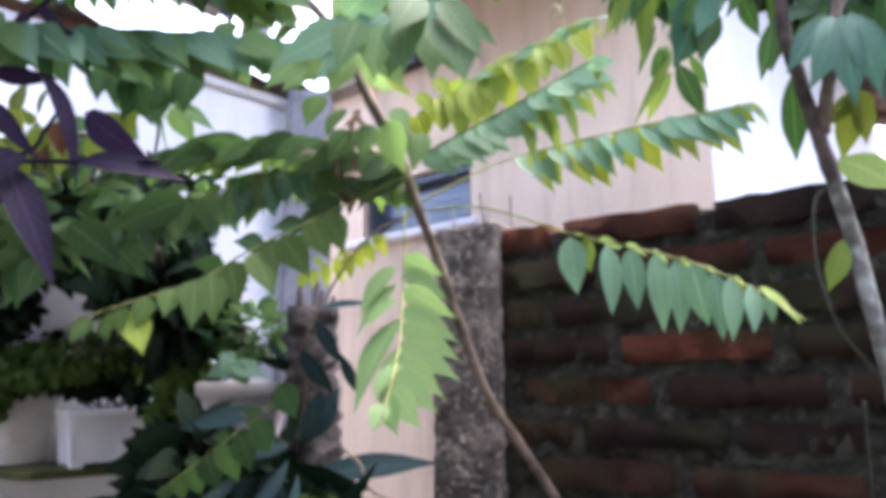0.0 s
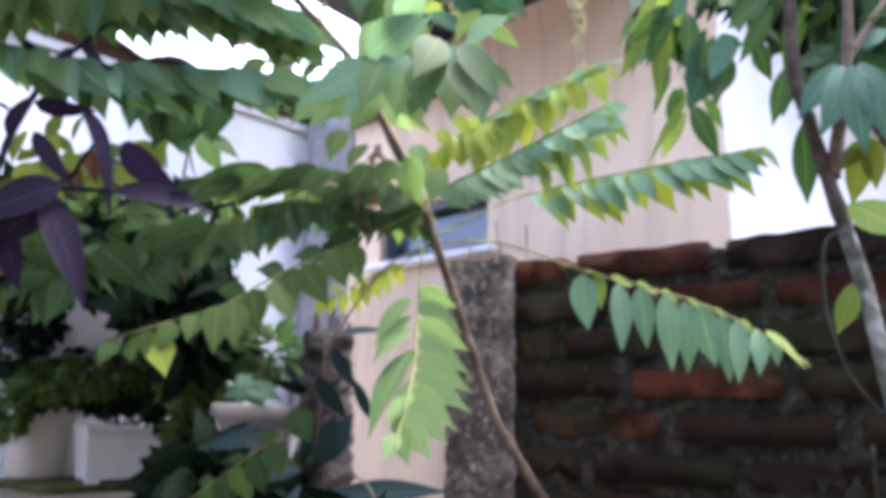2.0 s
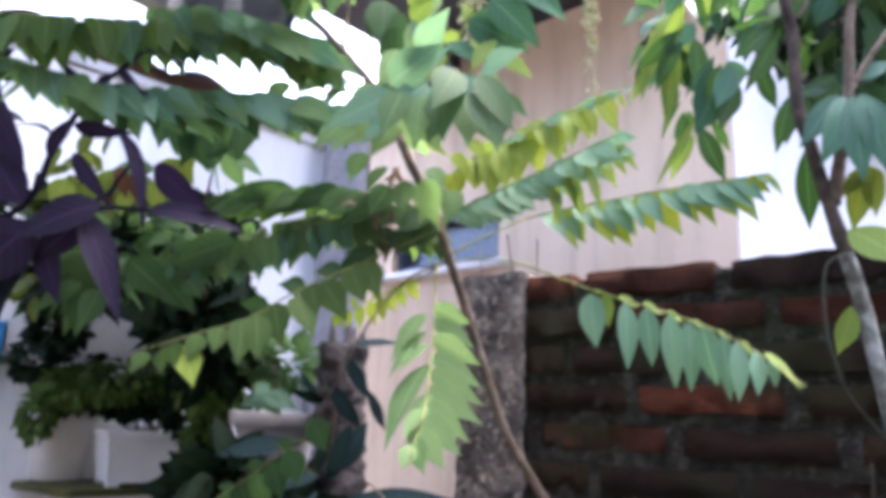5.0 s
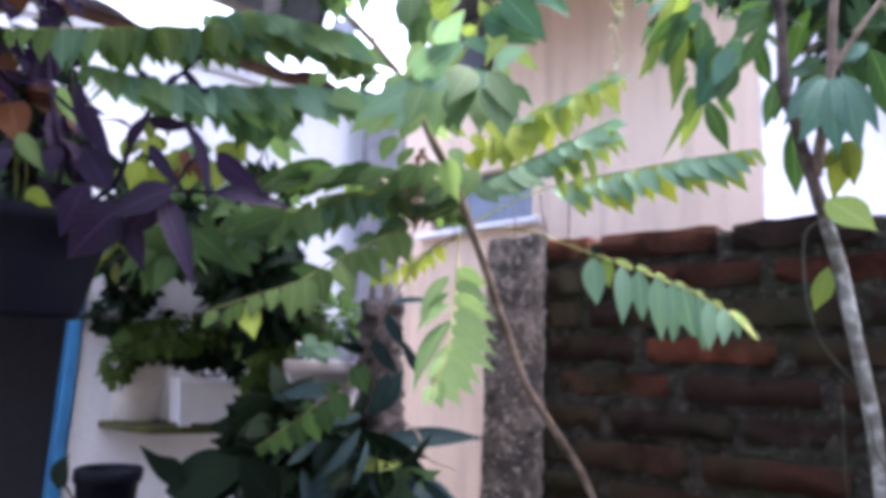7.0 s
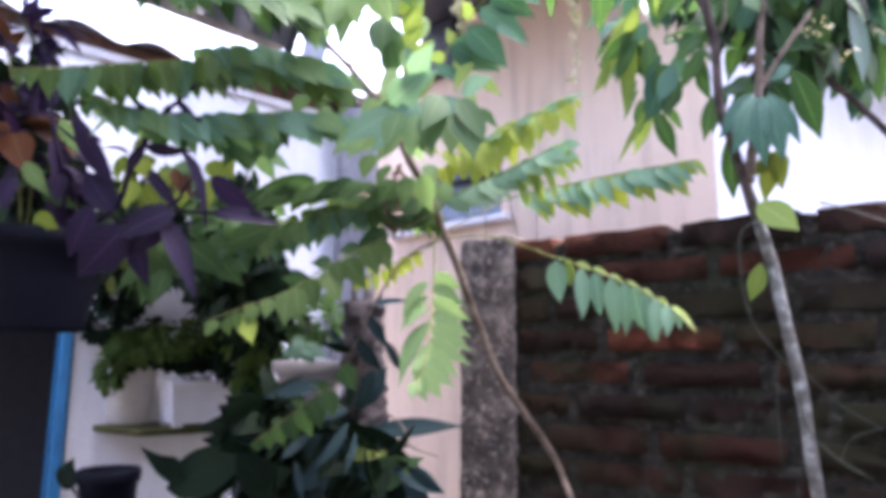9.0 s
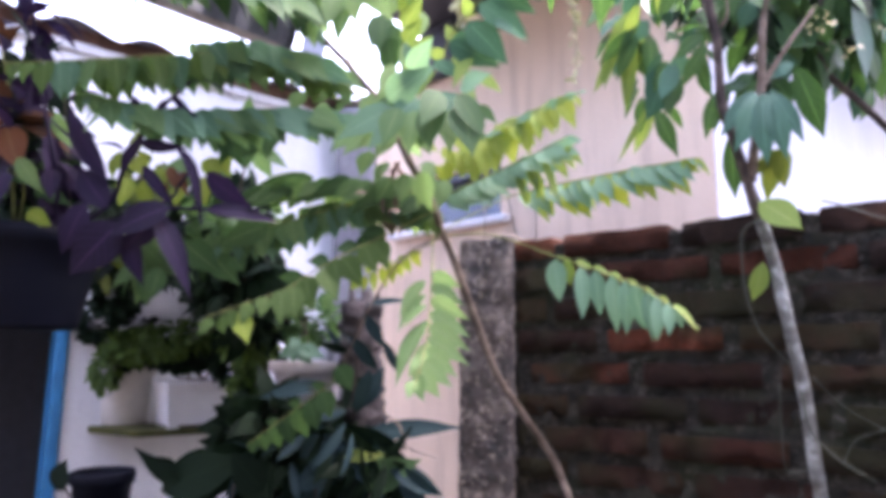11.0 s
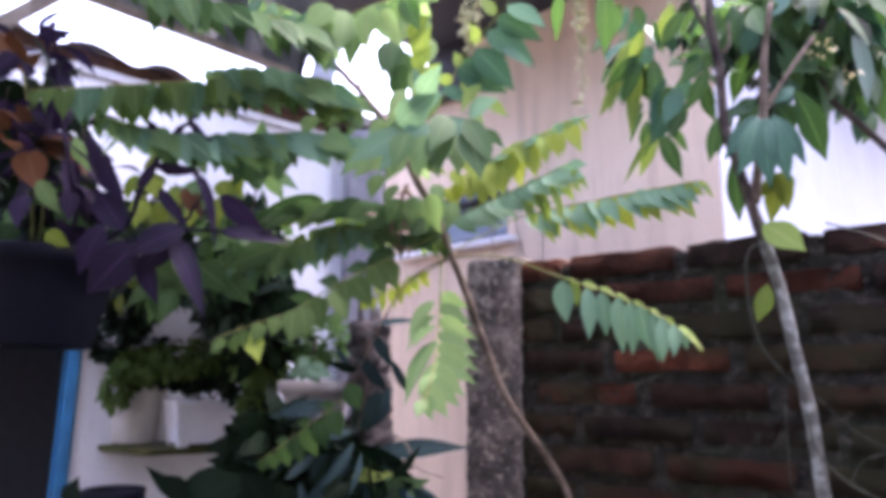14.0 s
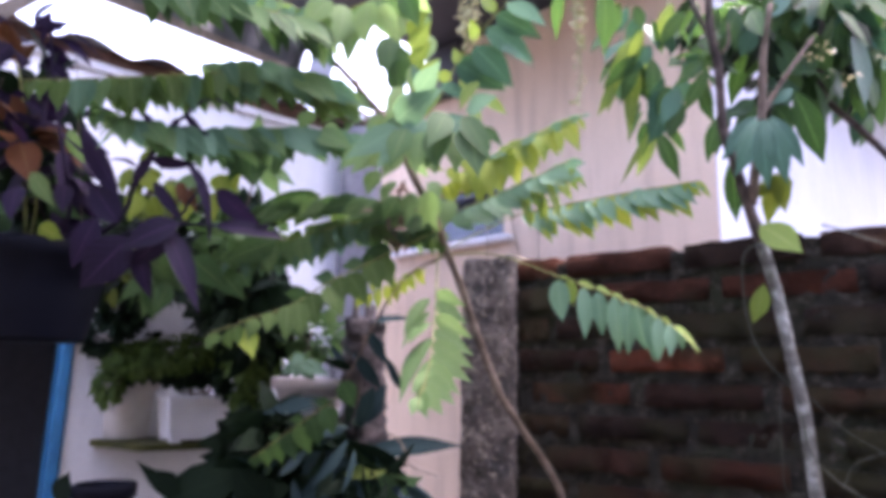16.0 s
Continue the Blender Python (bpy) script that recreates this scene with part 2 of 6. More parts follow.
L_DARK = leaf_material("leaf_dark_green", (0.032, 0.072, 0.032), (0.054, 0.108, 0.046), (0.08, 0.14, 0.06), 0.42, (1.35, 1.4, 0.75), 0.64, 0.12)
# near-black leaf tone with the shade inside the foliage put into its colour
L_SHADE = leaf_material("leaf_shaded_green", (0.006, 0.015, 0.008), (0.013, 0.028, 0.013), (0.02, 0.036, 0.017), 0.2, (1.2, 1.2, 0.7), 0.6, 0.12)
# bluish tint colours in the sky reflected by the glossy leaves
L_TEAL = leaf_material("leaf_sky_teal", (0.030, 0.084, 0.055), (0.078, 0.172, 0.120), (0.09, 0.18, 0.13), 0.2, (1.1, 1.25, 0.75), 0.55, 0.24)
L_POOL = leaf_material("leaf_dark_blue_green", (0.034, 0.082, 0.050), (0.072, 0.150, 0.095), (0.09, 0.17, 0.11), 0.3, (1.1, 1.25, 0.75), 0.85, 0.03)
L_GLOSS = leaf_material("leaf_glossy", (0.028, 0.072, 0.028), (0.055, 0.118, 0.040), (0.12, 0.21, 0.09), 0.34, (1.4, 1.5, 0.65), rough=0.48, spec=0.3)
L_PURPLE = leaf_material("leaf_purple", (0.010, 0.007, 0.019), (0.024, 0.014, 0.042), (0.04, 0.02, 0.06), 0.2, (1.4, 0.8, 1.4), rough=0.65, spec=0.2)
L_RUST = leaf_material("leaf_rust", (0.075, 0.028, 0.012), (0.13, 0.05, 0.018), (0.15, 0.08, 0.03), 0.3, rough=0.6, spec=0.25)
L_OLIVE = leaf_material("leaf_olive", (0.080, 0.120, 0.022), (0.14, 0.19, 0.038), (0.19, 0.22, 0.06), 0.4, (1.2, 1.1, 0.5), rough=0.6, spec=0.2)
L_BUSH = leaf_material("leaf_bush_green", (0.070, 0.125, 0.030), (0.12, 0.20, 0.050), (0.17, 0.24, 0.08), 0.42, (1.2, 1.15, 0.6), rough=0.6, spec=0.2)
# the low plants' shade is put into this near-black leaf colour
L_DEEP = leaf_material("leaf_deep_shade_green", (0.003, 0.008, 0.005), (0.007, 0.015, 0.008), (0.009, 0.018, 0.01), 0.2, (1.2, 1.2, 0.7), 0.6, 0.06)
L_STEEL = leaf_material("leaf_steel_green", (0.012, 0.026, 0.030), (0.024, 0.046, 0.052), (0.034, 0.06, 0.066), 0.15, (1.1, 1.2, 0.8), rough=0.7, spec=0.08)
M_PETAL = leaf_material("pale_blossom", (0.40, 0.38, 0.18), (0.50, 0.48, 0.27), (0.5, 0.48, 0.3), 0.35)

# ---- building helpers ----
def finish(bm, name, mat, smooth=False):
    bmesh.ops.recalc_face_normals(bm, faces=bm.faces)
    me = bpy.data.meshes.new(name)
    bm.to_mesh(me)
    bm.free()
    me.materials.append(mat)
    if smooth:
        me.polygons.foreach_set("use_smooth", [True] * len(me.polygons))
    return me


def thing(name, origin, label, category, group="", kind=""):
    ob = new(name)
    ob.location = origin
    return tagged(ob, label, category, group, kind)


def part(name, bm, mat, parent, label="", smooth=False):
    ob = new(name, finish(bm, name, mat, smooth))
    ob.parent = parent
    return tagged(ob, label)


def solid(name, bm, mat, m, label, category, kind="", group="", smooth=False):
    ob = new(name, finish(bm, name, mat, smooth))
    ob.matrix_basis = m
    return tagged(ob, label, category, group, kind)


def box(bm, x0, x1, y0, y1, z0, z1, bevel=0.0, m=None):
    r = bmesh.ops.create_cube(bm, size=1.0)
    vs = r["verts"]
    bmesh.ops.scale(bm, vec=(x1 - x0, y1 - y0, z1 - z0), verts=vs)
    bmesh.ops.translate(bm, vec=((x0 + x1) / 2, (y0 + y1) / 2, (z0 + z1) / 2), verts=vs)
    if bevel:
        es = list({e for v in vs for e in v.link_edges})
        r = bmesh.ops.bevel(bm, geom=es, offset=bevel, segments=2, profile=0.5, affect="EDGES")
        vs = list({v for f in r["faces"] for v in f.verts} | {v for v in vs if v.is_valid})
    if m is not None:
        bmesh.ops.transform(bm, matrix=m, verts=[v for v in vs if v.is_valid])
    return bm


def smooth_line(points, steps=5):
    """A Catmull-Rom line through the points."""
    ps = [Vector(p) for p in points]
    ps = [ps[0] * 2 - ps[1], *ps, ps[-1] * 2 - ps[-2]]
    out = []
    for a, b, c, d in zip(ps, ps[1:], ps[2:], ps[3:]):
        for i in range(steps):
            t = i / steps
            out.append(0.5 * (2 * b + (c - a) * t + (2 * a - 5 * b + 4 * c - d) * t * t + (3 * b - a - 3 * c + d) * t ** 3))
    return out + [ps[-2]]


def tube(bm, points, r0, r1, sides=8, steps=5, rough=0.0, origin=(0, 0, 0), knots=0.0):
    """A tapering round stem along the points, seen from origin."""
    line = smooth_line(points, steps)
    o, rings, n = Vector(origin), [], len(line)
    side = Vector((0.37, -0.9, 0.23))
    for i, p in enumerate(line):
        t = (line[min(i + 1, n - 1)] - line[max(i - 1, 0)]).normalized()
        a = (side - t * side.dot(t)).normalized()
        b = t.cross(a)
        side = a
        r = r0 + (r1 - r0) * i / (n - 1)
        r *= 1 + knots * max(0.0, noise.noise(p * 31.0))
        ring = []
        for k in range(sides):
            w = 2 * math.pi * k / sides
            d = a * math.cos(w) + b * math.sin(w)
            ring.append(bm.verts.new(p - o + d * r * (1 + rough * noise.noise((p + d * 0.02) * 60.0))))
        rings.append(ring)
    for q, s in zip(rings, rings[1:]):
        for k in range(sides):
            bm.faces.new((q[k], q[(k + 1) % sides], s[(k + 1) % sides], s[k]))
    bm.faces.new(rings[0][::-1])
    bm.faces.new(rings[-1])
    return bm


def lathe(bm, profile, sides=28, m=None):
    """Turns (radius, height) pairs round the z axis."""
    rings = [[bm.verts.new((r * math.cos(2 * math.pi * k / sides), r * math.sin(2 * math.pi * k / sides), z)) for k in range(sides)] for r, z in profile]
    for q, s in zip(rings, rings[1:]):
        for k in range(sides):
            bm.faces.new((q[k], q[(k + 1) % sides], s[(k + 1) % sides], s[k]))
    bm.faces.new(rings[0][::-1])
    bm.faces.new(rings[-1])
    if m is not None:
        bmesh.ops.transform(bm, matrix=m, verts=bm.verts)
    return bm


def rough_slab(x0, x1, z0, z1, y0, y1, step, depth, scale, top=0.0):
    """A block whose front (towards -y) is an uneven grid; its top edge wavers by top."""
    bm = bmesh.new()
    nx, nz = max(1, round((x1 - x0) / step)), max(1, round((z1 - z0) / step))
    rows = []
    for j in range(nz + 1):
        row = []
        for i in range(nx + 1):
            x, z = x0 + (x1 - x0) * i / nx, z0 + (z1 - z0) * j / nz
            d = depth * (noise.noise(Vector((x, 7.1, z)) * scale) + 0.5 * noise.noise(Vector((x, 3.3, z)) * scale * 2.7))
            if top:
                z += top * (j / nz) ** 8 * noise.noise(Vector((x * 14, 2.0, 0.5)))
            e = depth * 0.6 * noise.noise(Vector((x * 0.2, 1.0, z * scale * 1.4))) if i in (0, nx) else 0.0
            row.append(bm.verts.new((x + e, y0 + d, z)))
        rows.append(row)
    back = [[bm.verts.new((v.co.x, y1, v.co.z)) for v in (r[0], r[-1])] for r in (rows[0], rows[-1])]
    for a, b in zip(rows, rows[1:]):
        for i in range(nx):
            bm.faces.new((a[i], a[i + 1], b[i + 1], b[i]))
    (bl, br), (tl, tr) = back
    bm.faces.new([*rows[-1], tr, tl])
    bm.faces.new([*rows[0][::-1], bl, br])
    bm.faces.new([*[r[0] for r in rows[::-1]], bl, tl][::-1])
    bm.faces.new([*[r[-1] for r in rows[::-1]], br, tr])
    bm.faces.new((bl, br, tr, tl))
    return bm


# ---- the large structure ----
BRICK_FRAME = pose(0.135, 1.12, 0, 0, 0, -30)      # x along the brick wall, y into it
HOUSE_FRAME = pose(0.79, 1.88, 0, 0, 0, -38)       # x towards the corner, y into the house
LEFT_FRAME = pose(-1.009, 1.313, 0, 0, 0, 42)        # x along the white wall, y into it

bm = bmesh.new()
bmesh.ops.create_grid(bm, x_segments=1, y_segments=1, size=400)
solid("ground", bm, M_GROUND, pose(0, 0, 0), "worn grey cement ground of a small yard", "ground", "structure")

# beige house wall: pieces round the vent's opening, from x -1.72 to the corner at 0
VX0, VX1, VZ0, VZ1 = -1.50, -0.90, 1.905, 2.14
house = thing("wall_house", (0, 0, 0), "beige plastered house wall with rain streaks and stains", "wall", kind="structure")
house.matrix_basis = HOUSE_FRAME
for x0, x1, z0, z1 in ((-1.95, VX0, 0, 2.6), (VX1, -0.002, 0, 2.855), (VX0, VX1, 0, VZ0), (VX0, VX1, VZ1, 2.6), (-1.33, VX1, 2.6, 2.855)):
    bm = bmesh.new()
    box(bm, x0, x1, 0.0, 0.12, z0, z1)
    part("plaster", bm, M_BEIGE, house)

vent = thing("window_1", (0, 0, 0), "small dark glazed vent window with a white sill", "window", kind="structure")
vent.matrix_basis = HOUSE_FRAME
bm = bmesh.new()
box(bm, VX0 + 0.003, VX1 - 0.003, 0.09, 0.10, VZ0, VZ1)
part("pane", bm, M_GLASS, vent)
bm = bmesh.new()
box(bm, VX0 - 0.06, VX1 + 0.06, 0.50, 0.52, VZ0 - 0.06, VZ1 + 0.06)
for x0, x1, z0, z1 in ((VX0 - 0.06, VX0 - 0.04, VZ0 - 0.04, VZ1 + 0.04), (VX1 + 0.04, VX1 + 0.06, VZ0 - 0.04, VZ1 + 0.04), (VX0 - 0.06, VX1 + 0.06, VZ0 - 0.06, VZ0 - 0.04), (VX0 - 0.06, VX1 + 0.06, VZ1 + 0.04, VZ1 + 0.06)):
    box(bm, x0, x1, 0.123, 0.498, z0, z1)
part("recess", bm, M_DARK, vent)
bm = bmesh.new()
for x0, x1, z0, z1 in ((VX0 + 0.003, VX0 + 0.03, VZ0 + 0.03, VZ1 - 0.03), (VX1 - 0.03, VX1 - 0.003, VZ0 + 0.03, VZ1 - 0.03), (VX0 + 0.003, VX1 - 0.003, VZ0 + 0.002, VZ0 + 0.03), (VX0 + 0.003, VX1 - 0.003, VZ1 - 0.03, VZ1 - 0.002)):
    box(bm, x0, x1, 0.03, 0.088, z0, z1, 0.003)
part("window_frame", bm, M_PANE, vent)
bm = bmesh.new()
box(bm, VX0 - 0.06, VX1 + 0.05, -0.045, 0.03, VZ0 - 0.032, VZ0 - 0.003, 0.006)
part("window_sill", bm, M_SILL, vent, "white painted sill")

# dark soffit board at the house's far edge
bm = bmesh.new()
box(bm, -1.34, -1.13, -0.06, -0.004, 2.60, 2.855, 0.006)
solid("fascia_board", bm, M_FASCIA, HOUSE_FRAME, "dark grey weathered board under the house eave", "board", "structure")

# house eave out of view, its deep overhang made up to shade the wall
bm = bmesh.new()
box(bm, -1.36, 0.12, -1.45, 0.12, 2.86, 2.91, 0.01)
solid("unseen_house_eave", bm, M_FASCIA, HOUSE_FRAME, "unseen dark eave, made deep to shade the beige house", "roof", "structure")

bm = bmesh.new()
box(bm, -2.0, -1.345, -0.08, 0.12, 2.605, 2.64, 0.01)
solid("low_coping", bm, M_BATTEN, HOUSE_FRAME, "brown weathered coping on the low part of the house", "coping", "structure")

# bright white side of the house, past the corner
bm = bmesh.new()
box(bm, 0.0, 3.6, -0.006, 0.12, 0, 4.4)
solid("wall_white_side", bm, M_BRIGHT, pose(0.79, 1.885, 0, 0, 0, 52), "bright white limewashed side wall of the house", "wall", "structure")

# unseen eave added to shade the top of the white side wall
bm = bmesh.new()
box(bm, 0.14, 3.6, -1.1, -0.012, 3.20, 3.25, 0.01)
solid("unseen_side_eave", bm, M_FASCIA, pose(0.79, 1.885, 0, 0, 0, 52), "unseen dark eave added to shade the white side wall", "roof", "structure")

# left white wall with a slightly sloping head, cut out for the door
left = thing("wall_left", (0, 0, 0), "white plastered wall of the low building beside the yard", "wall", kind="structure")
left.matrix_basis = LEFT_FRAME
bm = bmesh.new()
box(bm, 0.0, 0.745, 0, 0.12, 0, 2.118)
box(bm, -0.75, 0.0, 0, 0.12, 1.475, 2.156)
box(bm, -2.2, -0.75, 0, 0.12, 0, 2.156)
part("plaster", bm, M_WHITE, left)
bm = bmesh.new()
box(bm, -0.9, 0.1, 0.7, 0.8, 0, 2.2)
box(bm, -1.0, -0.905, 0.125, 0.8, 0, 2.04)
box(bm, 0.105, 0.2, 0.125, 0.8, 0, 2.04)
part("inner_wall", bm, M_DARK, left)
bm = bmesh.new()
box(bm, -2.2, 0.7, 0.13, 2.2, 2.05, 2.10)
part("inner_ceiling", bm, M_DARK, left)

bm = rough_slab(0, 0.118, 0, 2.13, -0.055, 0.07, 0.02, 0.004, 25)
solid("cement_post", bm, M_POST, LEFT_FRAME @ pose(0.748, -0.01, 0, 0, 0, -38), "grey cement post at the end of the white wall", "post", "structure", smooth=True)

door = thing("door_1", (0, 0, 0), "blue painted frame round a dark low store doorway", "door", kind="structure")
door.matrix_basis = LEFT_FRAME
bm = bmesh.new()
box(bm, -0.032, -0.002, -0.012, 0.10, 0, 1.47, 0.005)
part("jamb", bm, M_BLUE, door)
bm = bmesh.new()
box(bm, -0.748, -0.69, -0.012, 0.10, 0, 1.47, 0.006)
part("jamb", bm, M_BLUE, door)
bm = bmesh.new()
box(bm, -0.688, -0.034, -0.012, 0.10, 1.43, 1.47, 0.006)
part("head", bm, M_BLUE, door)

# roof of clay tiles over the white wall
roof = thing("tiled_roof", (0, 0, 0), "weathered brown clay tile roof edge over the white wall", "roof", kind="structure")
roof.matrix_basis = LEFT_FRAME @ pose(-0.3, 0, 2.16, 0, 2.4, 0) @ pose(0.3, 0, -2.16)
bm = bmesh.new()
box(bm, -2.2, 0.88, -0.02, -0.004, 2.135, 2.16, 0.004)
part("eave_board", bm, M_SILL, roof)
bm = bmesh.new()
box(bm, -2.2, 0.88, 0.0, 0.10, 2.158, 2.208, 0.006)
part("mortar_bed", bm, M_TILE, roof)


def tile_mesh():
    bm = bmesh.new()
    n, rows = 8, []
    for j in range(2):
        row = []
        for i in range(n + 1):
            w = i / n
            row.append(bm.verts.new((w * 0.21, j * 0.30, 0.03 * math.sin(w * math.pi) + 0.008 * math.sin(w * 2 * math.pi))))
        rows.append(row)
    for i in range(n):
        bm.faces.new((rows[0][i], rows[0][i + 1], rows[1][i + 1], rows[1][i]))
    r = bmesh.ops.solidify(bm, geom=bm.faces[:], thickness=0.014)
    return finish(bm, "roof_tile", M_TILE, True)


TILE = tile_mesh()
rnd = random.Random(4)
for row in range(3):
    for i in range(15):
        ob = new("roof_tile", TILE)
        ob.parent = roof
        ob.matrix_basis = pose(-2.15 + i * 0.2 + rnd.uniform(-0.006, 0.006), -0.06 + row * 0.24, 2.172 + row * 0.085, 20 + rnd.uniform(-2, 2), rnd.uniform(-2, 2), rnd.uniform(-2, 2))

side_roof = thing("side_roof", (0, 0, 0), "low brown clay tile eave on the white side wall", "roof", kind="structure")
side_roof.matrix_basis = pose(0.79, 1.885, 0, 0, 0, 52)
for i in range(8):
    ob = new("roof_tile", TILE)
    ob.parent = side_roof
    ob.matrix_basis = pose(1.76 + i * 0.2, -0.14, 2.99, 20 + rnd.uniform(-2, 2), rnd.uniform(-2, 2), rnd.uniform(-2, 2))

# sloping sheet roof that hangs over the door side of the yard
canopy = thing("canopy", (0, 0, 0), "grey corrugated sheet canopy on a pale wooden batten", "canopy", kind="structure")
C0, C1 = Vector((-0.559, 1.447, 2.204)), Vector((-0.813, 0.900, 2.129))
along = (C0 - C1).normalized()
bm = bmesh.new()
rows = []
# the sheet's slope and its run out of view are made up for shade
up = Vector((0.45, -0.85, 0.20)).normalized()
for j in range(2):
    row = []
    for i in range(73):
        p = C1 - along * 2.0 + along * ((C0 - C1).length + 2.08) * i / 72 + up * (1.1 * j - 0.02) + Vector((0, 0, 0.013 + 0.006 * math.sin(i * 1.45)))
        row.append(bm.verts.new(p))
    rows.append(row)
for i in range(72):
    bm.faces.new((rows[0][i], rows[0][i + 1], rows[1][i + 1], rows[1][i]))
bmesh.ops.solidify(bm, geom=bm.faces[:], thickness=0.006)
part("roof_sheet", bm, M_ASBESTOS, canopy, smooth=True)
bm = bmesh.new()
tube(bm, [C1 - along * 2.0, C1, C0 + along * 0.02], 0.016, 0.016, 4, 2)
part("batten", bm, M_BATTEN, canopy)
bm = bmesh.new()
box(bm, -0.036, 0.036, -0.006, 0.006, -0.055, 0.055, 0.003)
bmesh.ops.transform(bm, matrix=pose(-0.462, 1.52, 2.222, 0, 8, 20), verts=bm.verts)
part("end_board", bm, M_ENDBOARD, canopy)
bm = bmesh.new()
tube(bm, [(-1.034, 0.847, 2.007), (-0.947, 0.874, 2.077), (-0.876, 0.909, 2.151)], 0.022, 0.022, 4, 2)
part("rafter", bm, M_BATTEN, canopy)

# unseen walls added to close the yard and to block and bounce light
bm = bmesh.new()
box(bm, -3.2, 2.6, -1.7, -1.55, 0, 2.6)
solid("unseen_wall_south", bm, M_BACK, pose(0, 0, 0), "unseen grey wall behind the yard, added to shape the light", "wall", "structure")

for name, x0, y0, x1, y1, high in (("unseen_wall_east", 1.65, 0.24, 1.75, -2.04, 4.2), ("unseen_wall_west", -2.78, -2.04, -2.66, -0.22, 2.6)):
    bm = bmesh.new()
    box(bm, x0, x1, y0, y1, 0, high)
    solid(name, bm, M_BACK, pose(0, 0, 0), "unseen grey wall at the yard's side, added to shape the light", "wall", "structure")

# rough concrete pillar at the end of the brick wall
bm = rough_slab(-0.131, -0.004, 0, 1.575, -0.02, 0.12, 0.008, 0.006, 55, 0.02)
solid("concrete_pillar", bm, M_PILLAR, BRICK_FRAME, "rough grey concrete pillar with exposed gravel at the wall end", "pillar", "structure", smooth=True)

# ---- leaves ----
def leaf_mesh(name, mat, wide, shape=1.0, fold=0.16, curl=0.18, tip=1.25, wave=0.0, rows=8):
    """A leaf 1 long along y with its face up; wide: its greatest width; shape below 1 puts that nearer the stalk."""
    verts, faces, uvs = [], [], []
    for j in range(rows + 1):
        v = j / rows
        w = wide / 2 * math.sin(math.pi * min(1.0, v ** shape)) ** (0.8 if v < 0.5 else tip)
        drop = -curl * v * v
        for s in (-1, 0, 1):
            verts.append((s * w, v, drop + abs(s) * fold * w + wave * s * math.sin(v * 17.0) * w))
            uvs.append((0.5 + 0.5 * s, v))
    for j in range(rows):
        for s in range(2):
            a = j * 3 + s
            faces.append((a, a + 1, a + 4, a + 3))
    me = bpy.data.meshes.new(name)
    me.from_pydata(verts, [], faces)
    layer = me.uv_layers.new(name="UVMap")
    for loop in me.loops:
        layer.data[loop.index].uv = uvs[loop.vertex_index]
    me.polygons.foreach_set("use_smooth", [True] * len(me.polygons))
    me.materials.append(mat)
    return me


def leaf_pose(base, axis, face, length, width=None):
    """The pose of a leaf at base that points along axis with its face towards face."""
    y = Vector(axis).normalized()
    f = Vector(face)
    z = f - y * f.dot(y)
    if z.length < 1e-3:
        z = Vector((0.3, 0.5, 0.8)) - y * y.dot(Vector((0.3, 0.5, 0.8)))
    z.normalize()
    x = y.cross(z)
    m = Matrix((x, y, z)).transposed().to_4x4()
    return Matrix.Translation(base) @ m @ Matrix.Diagonal(((width or length), length, length, 1))


def put_leaf(me, parent, origin, m, name="leaf"):
    ob = new(name, me)
    ob.parent = parent
    ob.matrix_basis = Matrix.Translation(-Vector(origin)) @ m
    return ob


def leaf_stuff(name, me, mats, parent, origin, label=""):
    """Many small leaves of one mesh, joined into one part."""
    n = len(me.vertices)
    co = np.empty(n * 3)
    me.vertices.foreach_get("co", co)
    co = np.c_[co.reshape(-1, 3), np.ones(n)]
    faces = [tuple(p.vertices) for p in me.polygons]
    uv = np.empty(len(me.loops) * 2)
    me.uv_layers[0].data.foreach_get("uv", uv)
    verts, all_faces = [], []
    shift = Matrix.Translation(-Vector(origin))
    for i, m in enumerate(mats):
        verts.append((co @ np.array(shift @ m).T)[:, :3])
        all_faces += [tuple(v + i * n for v in f) for f in faces]
    out = bpy.data.meshes.new(name)
    out.from_pydata(np.concatenate(verts).tolist(), [], all_faces)
    out.uv_layers.new(name="UVMap").data.foreach_set("uv", np.tile(uv, len(mats)))
    out.polygons.foreach_set("use_smooth", [True] * len(out.polygons))
    out.materials.append(me.materials[0])
    ob = new(name, out)
    ob.parent = parent
    return tagged(ob, label, kind="stuff")


def cloud(rnd, centre, size, n, length, droop=0.3, out=1.0, up=(0.2, 1.0)):
    """Poses of n leaves in an uneven heap round centre, that point outwards and droop."""
    made = []
    c = Vector(centre)
    for _ in range(n):
        d = Vector((rnd.gauss(0, 1), rnd.gauss(0, 1), rnd.gauss(0, 1))).normalized()
        r = rnd.uniform(0.25, 1.0) ** 0.5
        p = c + Vector((d.x * size[0], d.y * size[1], d.z * size[2])) * r
        axis = d * out + Vector((0, 0, -droop)) + Vector((rnd.uniform(-0.5, 0.5), rnd.uniform(-0.5, 0.5), rnd.uniform(-0.4, 0.4)))
        face = Vector((rnd.uniform(-0.6, 0.6), rnd.uniform(-0.9, 0.3), rnd.uniform(*up)))
        k = length * rnd.uniform(0.7, 1.25)
        made.append(leaf_pose(p, axis, face, k))
    return made


